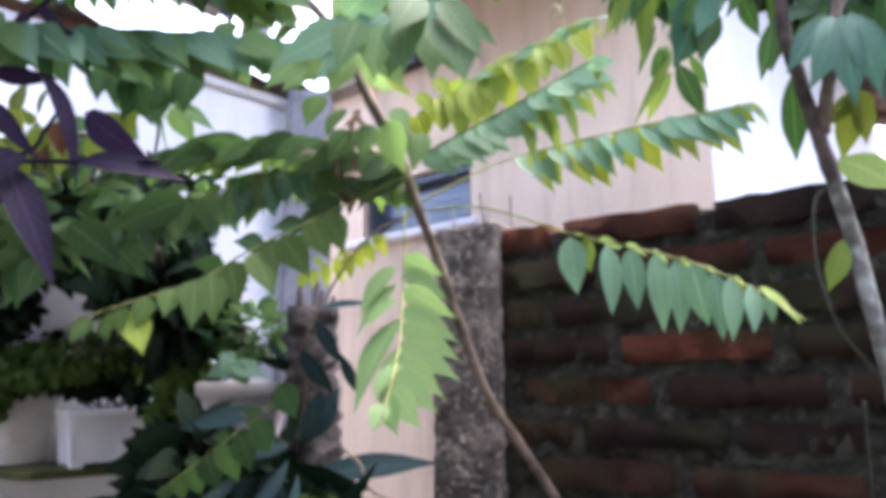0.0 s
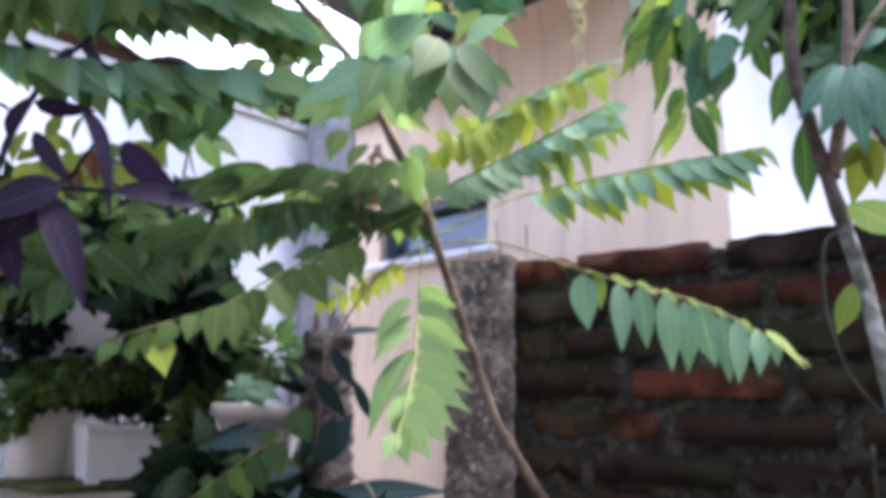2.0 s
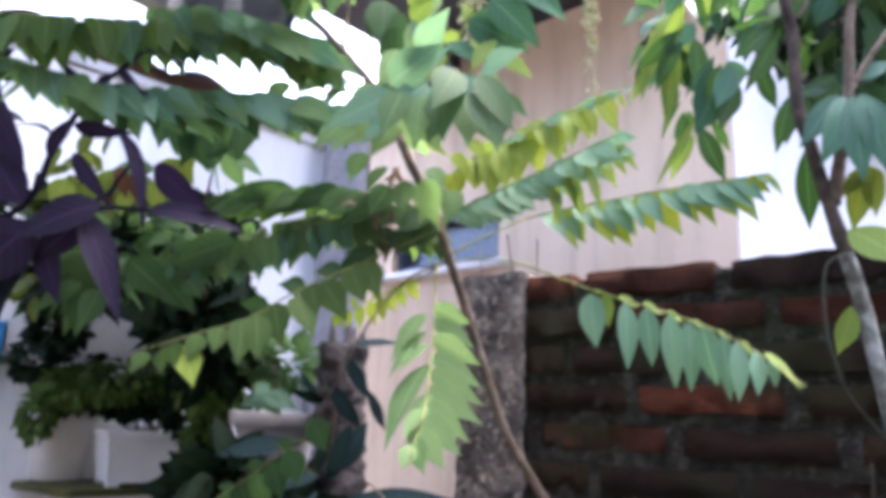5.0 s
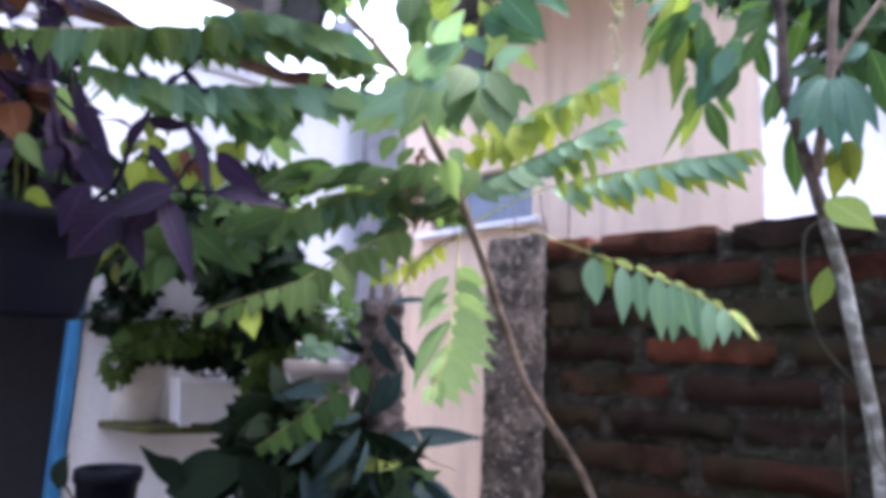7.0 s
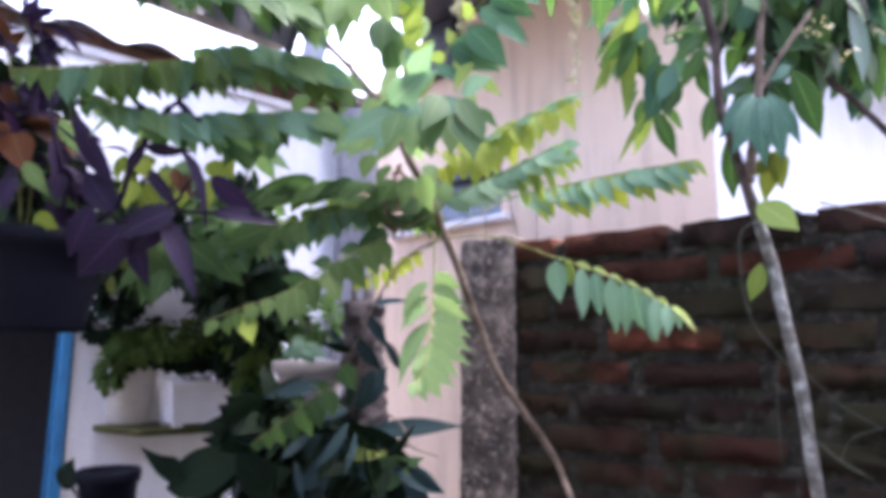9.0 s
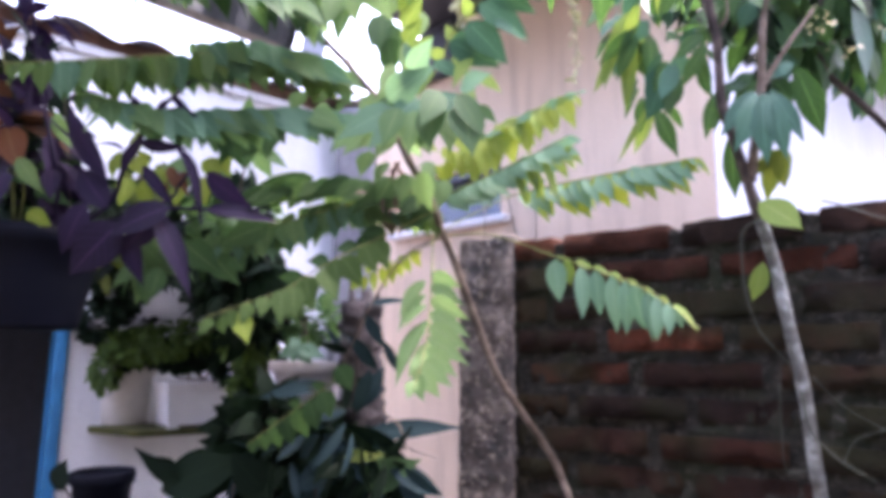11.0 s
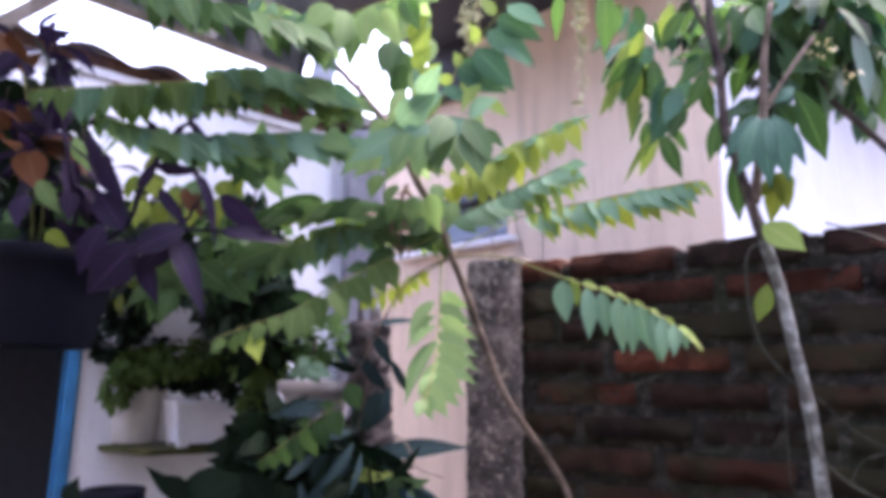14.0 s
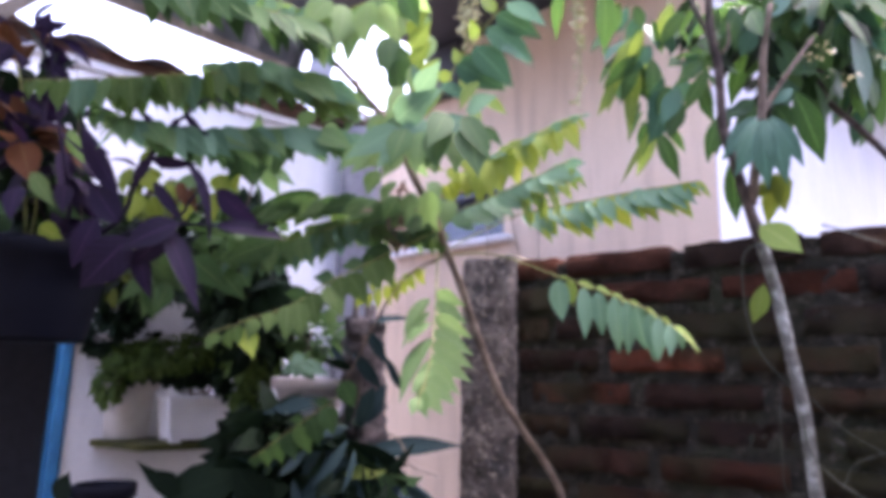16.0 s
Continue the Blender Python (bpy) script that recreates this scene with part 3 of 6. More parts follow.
OV_GREEN = leaf_mesh("leaf", L_GREEN, 0.50, 0.70, 0.14, 0.16, 1.35, rows=9)
OV_LIGHT = leaf_mesh("leaf", L_LIGHT, 0.50, 0.70, 0.14, 0.16, 1.35, rows=9)
OV_YELLOW = leaf_mesh("leaf", L_YELLOW, 0.50, 0.70, 0.14, 0.16, 1.35, rows=9)
OV_BLUE = leaf_mesh("leaf", L_BLUE, 0.50, 0.70, 0.14, 0.16, 1.35, rows=9)
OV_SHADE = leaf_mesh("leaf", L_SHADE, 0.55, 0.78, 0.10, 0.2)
OV_DARK = leaf_mesh("leaf", L_DARK, 0.50, 0.70, 0.14, 0.16, 1.35, rows=9)

# ---- shelf and pots by the white wall ----
shelf = thing("wall_shelf", (0, 0, 0), "mossy wooden shelf board fixed to the white wall", "shelf")
shelf.matrix_basis = LEFT_FRAME @ pose(0.045, 0, 1.112)
bm = bmesh.new()
outline = ((0.015, -0.003), (0.085, -0.19), (0.10, -0.20), (0.55, -0.20), (0.55, -0.003))
low, high = ([bm.verts.new((x, y, z)) for x, y in outline] for z in (0.004, 0.019))
bm.faces.new(low[::-1])
bm.faces.new(high)
for a in range(5):
    b = (a + 1) % 5
    bm.faces.new((low[a], low[b], high[b], high[a]))
bmesh.ops.bevel(bm, geom=bm.edges[:], offset=0.002, segments=2, affect="EDGES")
part("board", bm, M_SHELF, shelf)
for x in (0.34, 0.52):
    bm = bmesh.new()
    box(bm, x, x + 0.02, -0.12, -0.004, -0.018, -0.003, 0.003)
    box(bm, x, x + 0.02, -0.02, -0.004, -0.06, -0.02, 0.003)
    part("bracket", bm, M_SHELF, shelf)


def square_pot(origin, turn, w, d, h):
    pot = thing("square_pot", origin, "white rectangular plastic bonsai pot with a recessed panel", "plant pot")
    pot.rotation_euler[2] = radians(turn)
    bm = bmesh.new()
    k = 0.86
    lo = [bm.verts.new((sx * w * k / 2, sy * d * k / 2, 0.008)) for sx, sy in ((-1, -1), (1, -1), (1, 1), (-1, 1))]
    hi = [bm.verts.new((sx * w / 2 * 0.97, sy * d / 2 * 0.97, h - 0.014)) for sx, sy in ((-1, -1), (1, -1), (1, 1), (-1, 1))]
    bm.faces.new(lo[::-1])
    panels = [bm.faces.new((lo[i], lo[(i + 1) % 4], hi[(i + 1) % 4], hi[i])) for i in range(4)]
    bm.faces.new(hi)
    bmesh.ops.recalc_face_normals(bm, faces=bm.faces)
    for f in panels:
        bmesh.ops.inset_individual(bm, faces=[f], thickness=0.02, depth=-0.0025)
    bmesh.ops.bevel(bm, geom=[e for e in bm.edges if e.calc_face_angle(0) > 0.9], offset=0.004, segments=2, affect="EDGES")
    part("body", bm, M_POT, pot)
    bm = bmesh.new()
    for x0, x1, y0, y1 in ((-w / 2, w / 2, -d / 2, -d / 2 + 0.011), (-w / 2, w / 2, d / 2 - 0.011, d / 2), (-w / 2, -w / 2 + 0.011, -d / 2 + 0.0115, d / 2 - 0.0115), (w / 2 - 0.011, w / 2, -d / 2 + 0.0115, d / 2 - 0.0115)):
        box(bm, x0, x1, y0, y1, h - 0.015, h, 0.003)
    part("rim", bm, M_POT, pot)
    for sx in (-1, 1):
        for sy in (-1, 1):
            bm = bmesh.new()
            box(bm, sx * w * 0.36 - 0.013, sx * w * 0.36 + 0.013, sy * d * 0.34 - 0.013, sy * d * 0.34 + 0.013, 0.0, 0.009, 0.002)
            part("foot", bm, M_POT, pot)
    bm = bmesh.new()
    bmesh.ops.create_grid(bm, x_segments=10, y_segments=8, size=0.5)
    for v in bm.verts:
        v.co = Vector((v.co.x * (w - 0.023), v.co.y * (d - 0.023), h - 0.008 + 0.008 * noise.noise(v.co * 6)))
    part("soil", bm, M_SOIL, pot, "dark moist soil", True)
    return pot


def round_pot(name, origin, r0, r1, h, mat, label, lip=0.006):
    pot = thing(name, origin, label, "plant pot")
    bm = bmesh.new()
    lathe(bm, [(r0 * 0.96, 0), (r0, 0.006), (r0 + (r1 - r0) * 0.5, h * 0.5), (r1 - 0.002, h - 0.03), (r1 + lip, h - 0.026), (r1 + lip + 0.001, h - 0.004), (r1 + lip * 0.5, h), (r1 - 0.004, h - 0.002), (r1 - 0.008, h - 0.03)])
    part("body", bm, mat, pot, smooth=True)
    bm = bmesh.new()
    lathe(bm, [(r1 - 0.009, h - 0.034), (r1 - 0.03, h - 0.022), (0.004, h - 0.018)], 20)
    part("soil", bm, M_SOIL, pot, smooth=True)
    return pot


SHELF_TOP = 1.1312
sq = (-0.716, 1.393, 1.133)
square_pot((sq[0] + 0.012, sq[1] + 0.03, SHELF_TOP), 42, 0.205, 0.14, 0.117)
tall = (-0.916, 1.430, 1.141)
round_pot("tall_pot", (tall[0], tall[1], SHELF_TOP), 0.062, 0.070, 0.155, M_CREAM, "cream cylindrical plastic plant pot on the shelf")
bowl = (-0.358, 1.249, 1.238)
bowl_z = 1.19
round_pot("bowl_pot", (bowl[0], bowl[1] + 0.02, bowl_z), 0.062, 0.088, 0.112, M_BOWL, "off-white flared round pot with a wide rim", 0.008)
bm = bmesh.new()
box(bm, -0.11, 0.11, -0.10, 0.10, 0, bowl_z, 0.01)
solid("plinth", bm, M_STUMP, pose(bowl[0], bowl[1] + 0.03, 0, 0, 0, 20), "grey cement plinth under the round pot", "plinth")

rnd = random.Random(21)
SMALL = leaf_mesh("leaf", L_BUSH, 0.62, 0.85, 0.1, 0.2, 0.9, rows=4)
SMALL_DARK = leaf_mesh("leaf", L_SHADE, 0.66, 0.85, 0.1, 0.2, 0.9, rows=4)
SMALL_PALE = leaf_mesh("leaf", L_GREEN, 0.6, 0.85, 0.1, 0.2, 0.9, rows=4)


def bush(name, base, label, category, me, heaps, length, stems=6, droop=0.4, seed=1, up=(0.2, 1.0)):
    """A small pot plant: stems from base into its heaps of leaves (centre, size, count)."""
    r = random.Random(seed)
    ob = thing(name, base, label, category)
    for centre, size, n in heaps:
        for _ in range(max(1, stems // len(heaps))):
            end = Vector(centre) + Vector((r.uniform(-1, 1) * size[0], r.uniform(-1, 1) * size[1], r.uniform(-0.6, 0.8) * size[2])) * 0.7
            start = Vector(base) + Vector((r.uniform(-0.02, 0.02), r.uniform(-0.02, 0.02), -0.01))
            mid = (start + end) / 2 + Vector((0, 0, 0.25 * (end - start).length))
            bm = bmesh.new()
            tube(bm, [start, mid, end], 0.003, 0.0014, 5, 5, origin=base)
            part("stem", bm, M_BARK, ob, smooth=True)
        leaf_stuff("foliage", me, cloud(r, centre, size, round(n * 1.6), length * 1.15, droop, 1.0, up), ob, base)
    return ob


bush("square_pot_bush", (sq[0], sq[1] + 0.03, SHELF_TOP + 0.11), "bushy olive-green pot plant with small drooping leaves", "plant", SMALL,
     [((-0.745, 1.367, 1.352), (0.11, 0.09, 0.045), 380), ((-0.530, 1.322, 1.351), (0.07, 0.06, 0.075), 330), ((-0.835, 1.319, 1.335), (0.08, 0.05, 0.04), 240), ((-0.897, 1.303, 1.277), (0.035, 0.03, 0.05), 120), ((-0.528, 1.325, 1.246), (0.04, 0.04, 0.055), 180)], 0.021, 10, 0.6, 5)
# near-black leaves put in for the shade between the bush's leaves
bush("shade_filler", (sq[0] + 0.03, sq[1] + 0.05, SHELF_TOP + 0.10), "near-black leaves put in as shade inside the bushy pot plant", "plant", SMALL_DARK,
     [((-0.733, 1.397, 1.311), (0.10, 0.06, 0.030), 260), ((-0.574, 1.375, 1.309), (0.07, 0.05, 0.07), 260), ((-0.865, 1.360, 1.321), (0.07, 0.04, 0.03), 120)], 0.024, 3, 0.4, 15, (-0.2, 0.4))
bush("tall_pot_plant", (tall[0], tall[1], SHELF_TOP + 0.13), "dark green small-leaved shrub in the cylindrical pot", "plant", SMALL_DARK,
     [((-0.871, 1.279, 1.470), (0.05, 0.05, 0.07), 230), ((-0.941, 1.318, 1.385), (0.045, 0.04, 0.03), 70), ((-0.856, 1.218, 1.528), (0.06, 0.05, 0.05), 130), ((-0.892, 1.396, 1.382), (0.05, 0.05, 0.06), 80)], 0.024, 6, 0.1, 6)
bush("bowl_plant", (bowl[0], bowl[1] + 0.02, bowl_z + 0.09), "pale green leafy herb growing in the round pot", "plant", SMALL_PALE,
     [((-0.339, 1.241, 1.398), (0.050, 0.05, 0.045), 50), ((-0.415, 1.271, 1.406), (0.05, 0.04, 0.045), 40)], 0.032, 6, 0.1, 7)
# near-black leaves hold the shade; some heaps are added to darken the wall
bush("dark_climber", (-0.610, 1.564, 0.0), "dark leafy climber in the shade by the white wall", "plant", OV_SHADE,
     [((-0.585, 1.413, 1.475), (0.09, 0.06, 0.13), 90), ((-0.470, 1.343, 1.190), (0.035, 0.05, 0.09), 50), ((-0.461, 1.346, 1.102), (0.16, 0.08, 0.10), 110), ((-0.452, 1.237, 1.140), (0.10, 0.05, 0.07), 80), ((-0.292, 1.163, 1.090), (0.10, 0.04, 0.06), 70), ((-0.400, 1.125, 1.185), (0.05, 0.03, 0.05), 60), ((-0.355, 1.100, 1.140), (0.05, 0.03, 0.04), 40), ((-0.617, 1.286, 1.580), (0.08, 0.05, 0.06), 50), ((-0.493, 1.250, 1.453), (0.07, 0.09, 0.1), 110), ((-0.529, 1.200, 1.467), (0.09, 0.07, 0.05), 90)], 0.06, 8, 0.5, 8, (-0.3, 0.2))

# dead trunk by the beige wall
stump_line = [(-0.219, 1.346, 0.510), (-0.213, 1.242, 1.044), (-0.217, 1.217, 1.222), (-0.220, 1.205, 1.338), (-0.213, 1.186, 1.438)]
s0 = (stump_line[0][0], stump_line[0][1], 0.0)
stump = thing("dead_tree", s0, "grey dead tree trunk with rough broken top", "tree")
bm = bmesh.new()
tube(bm, [s0, *stump_line], 0.060, 0.045, 24, 14, 0.3, s0)
part("trunk", bm, M_STUMP, stump, smooth=True)
top = Vector(stump_line[-1])
for dx, dy, h, r in ((-0.018, -0.008, 0.05, 0.018), (0.012, -0.012, 0.03, 0.02), (0.0, 0.012, 0.06, 0.016), (0.024, 0.004, 0.02, 0.015)):
    bm = bmesh.new()
    a = top + Vector((dx, dy, -0.05))
    tube(bm, [a, a + Vector((dx * 0.2, 0, 0.03)), a + Vector((dx * 0.5, 0.004, 0.05 + h))], r, 0.003, 9, 5, 0.35, s0)
    part("splinter", bm, M_STUMP, stump, smooth=True)

# ---- star gooseberry sapling ----
STEM = [(0.218, 0.995, 1.095), (0.147, 0.943, 1.211), (0.101, 0.903, 1.283), (0.065, 0.860, 1.377), (0.037, 0.821, 1.459), (0.016, 0.777, 1.513), (-0.002, 0.744, 1.565), (-0.035, 0.698, 1.627), (-0.075, 0.685, 1.707), (-0.130, 0.700, 1.781), (-0.182, 0.715, 1.840), (-0.218, 0.720, 1.881), (-0.248, 0.700, 1.934)]
foot = (0.33, 0.86, 0.0)
sapling = thing("gooseberry_sapling", foot, "slender star gooseberry sapling with long drooping leafy shoots", "tree")
bm = bmesh.new()
tube(bm, [foot, (0.31, 0.86, 0.5), (0.27, 0.88, 0.9), *STEM], 0.0068, 0.0058, 9, 6, 0.16, foot, 0.25)
part("trunk", bm, M_BARK, sapling, smooth=True)
rnd = random.Random(33)


def twig(points, r0=0.002, r1=0.001, mat=M_BARK, name="twig", parent=None, origin=None):
    bm = bmesh.new()
    tube(bm, points, r0, r1, 6, 6, 0.0, origin or foot)
    return part(name, bm, mat, parent or sapling, smooth=True)


def frond(points, n, length, side_a, side_b, me_a, me_b=None, scale_b=1.0, lean=0.45, start=0.0, thick=0.0018, face=(0, -0.6, 0.8), grow=0.3, mat=M_TWIG, jitter=0.2):
    """A shoot along the points with n leaves to each of its two sides, which lean towards its end."""
    stem = twig(points, thick, thick * 0.45, mat, "shoot")
    line = smooth_line(points, 24)
    sums = [0.0]
    for a, b in zip(line, line[1:]):
        sums.append(sums[-1] + (b - a).length)
    for side, me, k, shift in ((side_a, me_a, 1.0, 0.0), (side_b, me_b or me_a, scale_b, 0.5)):
        if side is None:
            continue
        for i in range(n):
            u = (i + shift + rnd.uniform(-0.12, 0.12)) / (n - 0.3)
            u = min(max(u, 0.0), 1.0)
            at = (start + (1 - start) * u) * sums[-1]
            j = min(max(1, next((q for q, s in enumerate(sums) if s >= at), len(sums) - 1)), len(sums) - 1)
            w = (at - sums[j - 1]) / max(1e-6, sums[j] - sums[j - 1])
            p = line[j - 1].lerp(line[j], w)
            t = (line[j] - line[j - 1]).normalized()
            size = 1.15 * length * k * (1 - grow + grow * math.sin(math.pi * (0.12 + 0.8 * u)) ** 0.7) * rnd.uniform(0.85, 1.12)
            if u > 0.9:
                size *= 0.6
            axis = Vector(side) + t * (lean + 0.5 * u * u) + Vector((rnd.uniform(-1, 1), rnd.uniform(-1, 1), rnd.uniform(-1, 1))) * jitter
            f = Vector(face) + Vector((rnd.uniform(-0.42, 0.42), rnd.uniform(-0.3, 0.3), rnd.uniform(-0.35, 0.2)))
            put_leaf(rnd.choice(me) if isinstance(me, tuple) else me, stem, foot, leaf_pose(p, axis, f, size))
    return stem


def hung(rows, me, wide, parent, origin, face=(0, -1, 0.45), seed=0, name="leaf"):
    """Leaves from their stalk ends to their tips, with their widths."""
    r = random.Random(seed)
    for x0, y0, z0, x1, y1, z1, w in rows:
        b, e = Vector((x0, y0, z0)), Vector((x1, y1, z1))
        f = Vector(face) + Vector((r.uniform(-0.55, 0.55), r.uniform(-0.2, 0.2), r.uniform(-0.35, 0.35)))
        put_leaf(me, parent, origin, leaf_pose(b, e - b, f, (e - b).length * 1.02, w / wide), name)



OV_HANG = leaf_mesh("leaf", L_MINT, 0.62, 0.78, 0.12, 0.16, 1.05, rows=10)
OV_MINT = leaf_mesh("leaf", L_MINT, 0.50, 0.70, 0.14, 0.16, 1.3, rows=9)
OV_POOL = leaf_mesh("leaf", L_POOL, 0.56, 0.78, 0.12, 0.16, 1.15, rows=9)
OV_LEAFY = leaf_mesh("leaf", L_LEAFY, 0.50, 0.70, 0.14, 0.16, 1.3, rows=9)
OV_FRESH = leaf_mesh("leaf", L_FRESH, 0.50, 0.70, 0.14, 0.16, 1.35, rows=9)
OV_LONGLIGHT = leaf_mesh("leaf", L_LIGHT, 0.40, 0.9, 0.2, 0.15, 1.0)
NODE = STEM[5]
# low right shoot, its leaves hanging in a row
shoot = twig([NODE, (0.097, 0.746, 1.508), (0.206, 0.716, 1.465), (0.291, 0.602, 1.414), (0.335, 0.533, 1.372), (0.353, 0.500, 1.345)], 0.0014, 0.0009, M_TWIG, "shoot")
hung([
    (0.197, 0.715, 1.463, 0.201, 0.708, 1.398, 0.033),
    (0.232, 0.681, 1.446, 0.237, 0.666, 1.371, 0.027),
    (0.251, 0.655, 1.437, 0.256, 0.647, 1.373, 0.025),
    (0.270, 0.628, 1.426, 0.276, 0.624, 1.347, 0.025),
    (0.285, 0.611, 1.417, 0.289, 0.605, 1.344, 0.025),
    (0.295, 0.593, 1.409, 0.302, 0.585, 1.350, 0.029),
    (0.309, 0.577, 1.398, 0.314, 0.569, 1.335, 0.022),
    (0.317, 0.559, 1.390, 0.316, 0.549, 1.334, 0.020),
    (0.328, 0.541, 1.380, 0.326, 0.528, 1.340, 0.018),
    (0.338, 0.534, 1.371, 0.341, 0.529, 1.347, 0.012),
], OV_HANG, 0.62, shoot, foot, (-0.15, -1.0, 0.2), 41)
hung([
    (0.213, 0.717, 1.462, 0.223, 0.726, 1.421, 0.020),
    (0.201, 0.705, 1.464, 0.234, 0.739, 1.466, 0.012),
    (0.226, 0.689, 1.454, 0.261, 0.715, 1.450, 0.014),
    (0.249, 0.663, 1.443, 0.284, 0.689, 1.436, 0.014),
    (0.270, 0.638, 1.430, 0.302, 0.664, 1.421, 0.013),
    (0.289, 0.612, 1.417, 0.320, 0.638, 1.407, 0.012),
    (0.306, 0.585, 1.403, 0.335, 0.611, 1.393, 0.012),
    (0.320, 0.559, 1.390, 0.346, 0.585, 1.379, 0.010),
    (0.332, 0.532, 1.378, 0.357, 0.510, 1.347, 0.011),
], OV_FRESH, 0.50, shoot, foot, (-0.1, -0.9, 0.4), 42)
# middle right shoot
frond([(0.019, 0.775, 1.524), (0.077, 0.785, 1.558), (0.145, 0.797, 1.590), (0.293, 0.739, 1.607), (0.417, 0.700, 1.618)], 13, 0.054, (0.25, -0.25, -0.9), (0.35, 0.3, -1.0), OV_BLUE, OV_YELLOW, 1.15, 0.4, 0.33, 0.0018, (0.1, -1.0, 0.4))
# blue-green shoot above it
frond([(0.013, 0.737, 1.558), (0.034, 0.716, 1.572), (0.119, 0.642, 1.590), (0.203, 0.557, 1.605)], 17, 0.048, (0.55, -0.25, -0.7), (0.55, 0.5, -0.35), OV_MINT, (OV_MINT, OV_BLUE), 1.0, 0.3, 0.08, 0.0018, (0.0, -1.0, 0.15), jitter=0.16)
hung([
    (0.140, 0.625, 1.577, 0.157, 0.636, 1.527, 0.019),
    (0.159, 0.606, 1.580, 0.180, 0.618, 1.531, 0.018),
    (0.175, 0.586, 1.583, 0.200, 0.599, 1.532, 0.018),
    (0.188, 0.577, 1.588, 0.212, 0.586, 1.557, 0.015),
    (0.198, 0.567, 1.593, 0.221, 0.574, 1.567, 0.014),
    (0.156, 0.605, 1.583, 0.170, 0.615, 1.540, 0.015),
    (0.203, 0.557, 1.595, 0.231, 0.565, 1.570, 0.012),
    (0.144, 0.624, 1.583, 0.147, 0.631, 1.550, 0.015),
], OV_FRESH, 0.50, sapling, foot, (0.1, -1.0, 0.2), 52)
# yellow-green shoot
frond([(0.010, 0.735, 1.606), (0.033, 0.740, 1.642), (0.095, 0.735, 1.677), (0.161, 0.715, 1.700), (0.239, 0.690, 1.725)], 18, 0.050, (0.2, -0.15, -0.9), (0.55, -0.2, 0.1), (OV_YELLOW, OV_YELLOW, OV_YELLOW, OV_FRESH), (OV_FRESH, OV_FRESH, OV_BLUE), 0.6, 0.0, 0.12, 0.0016, (0.1, -0.9, 0.4), 0.35, jitter=0.2)
hung([
    (0.067, 0.735, 1.656, 0.075, 0.715, 1.588, 0.040),
    (0.045, 0.740, 1.650, 0.051, 0.720, 1.603, 0.029),
    (0.099, 0.735, 1.673, 0.107, 0.715, 1.606, 0.036),
    (0.124, 0.730, 1.683, 0.133, 0.710, 1.618, 0.034),
    (0.023, 0.750, 1.632, 0.020, 0.730, 1.590, 0.020),
    (0.082, 0.730, 1.664, 0.092, 0.710, 1.599, 0.036),
    (0.148, 0.720, 1.690, 0.157, 0.700, 1.633, 0.030),
], OV_YELLOW, 0.50, sapling, foot, (0.1, -0.9, 0.3), 46)
hung([
    (-0.019, 0.720, 1.666, 0.012, 0.700, 1.640, 0.016),
    (0.018, 0.730, 1.653, 0.041, 0.710, 1.618, 0.020),
    (0.007, 0.740, 1.626, 0.024, 0.720, 1.588, 0.016),
    (0.040, 0.720, 1.668, 0.065, 0.700, 1.632, 0.020),
], OV_YELLOW, 0.50, sapling, foot, (0.1, -0.9, 0.3), 47)
# hanging shoot under the node
shoot = twig([(-0.000, 0.756, 1.507), (0.004, 0.710, 1.427), (0.011, 0.606, 1.335), (0.008, 0.506, 1.268)], 0.0017, 0.0008, M_TWIG, "shoot")
hung([
    (0.003, 0.718, 1.441, 0.048, 0.707, 1.418, 0.027),
    (0.004, 0.701, 1.422, 0.056, 0.692, 1.392, 0.027),
    (0.006, 0.685, 1.400, 0.063, 0.668, 1.366, 0.028),
    (0.007, 0.669, 1.377, 0.067, 0.652, 1.343, 0.028),
    (0.009, 0.643, 1.357, 0.068, 0.625, 1.322, 0.028),
    (0.010, 0.626, 1.338, 0.067, 0.598, 1.303, 0.027),
    (0.012, 0.598, 1.322, 0.053, 0.569, 1.286, 0.027),
    (0.012, 0.571, 1.306, 0.049, 0.551, 1.273, 0.026),
    (0.010, 0.552, 1.294, 0.035, 0.531, 1.260, 0.026),
    (0.008, 0.533, 1.286, 0.017, 0.509, 1.257, 0.022),
    (0.006, 0.524, 1.280, 0.000, 0.507, 1.260, 0.018),
], OV_LIGHT, 0.50, shoot, foot, (-0.35, -1.0, 0.35), 43)
hung([
    (-0.006, 0.700, 1.430, -0.044, 0.660, 1.375, 0.030),
    (-0.003, 0.690, 1.407, -0.043, 0.640, 1.355, 0.026),
    (0.003, 0.660, 1.365, -0.039, 0.580, 1.283, 0.044),
    (0.000, 0.670, 1.389, -0.028, 0.630, 1.360, 0.022),
    (0.010, 0.620, 1.332, -0.007, 0.570, 1.270, 0.029),
    (0.010, 0.600, 1.316, -0.010, 0.560, 1.289, 0.024),
], OV_LIGHT, 0.50, shoot, foot, (-0.4, -0.9, 0.2), 44)
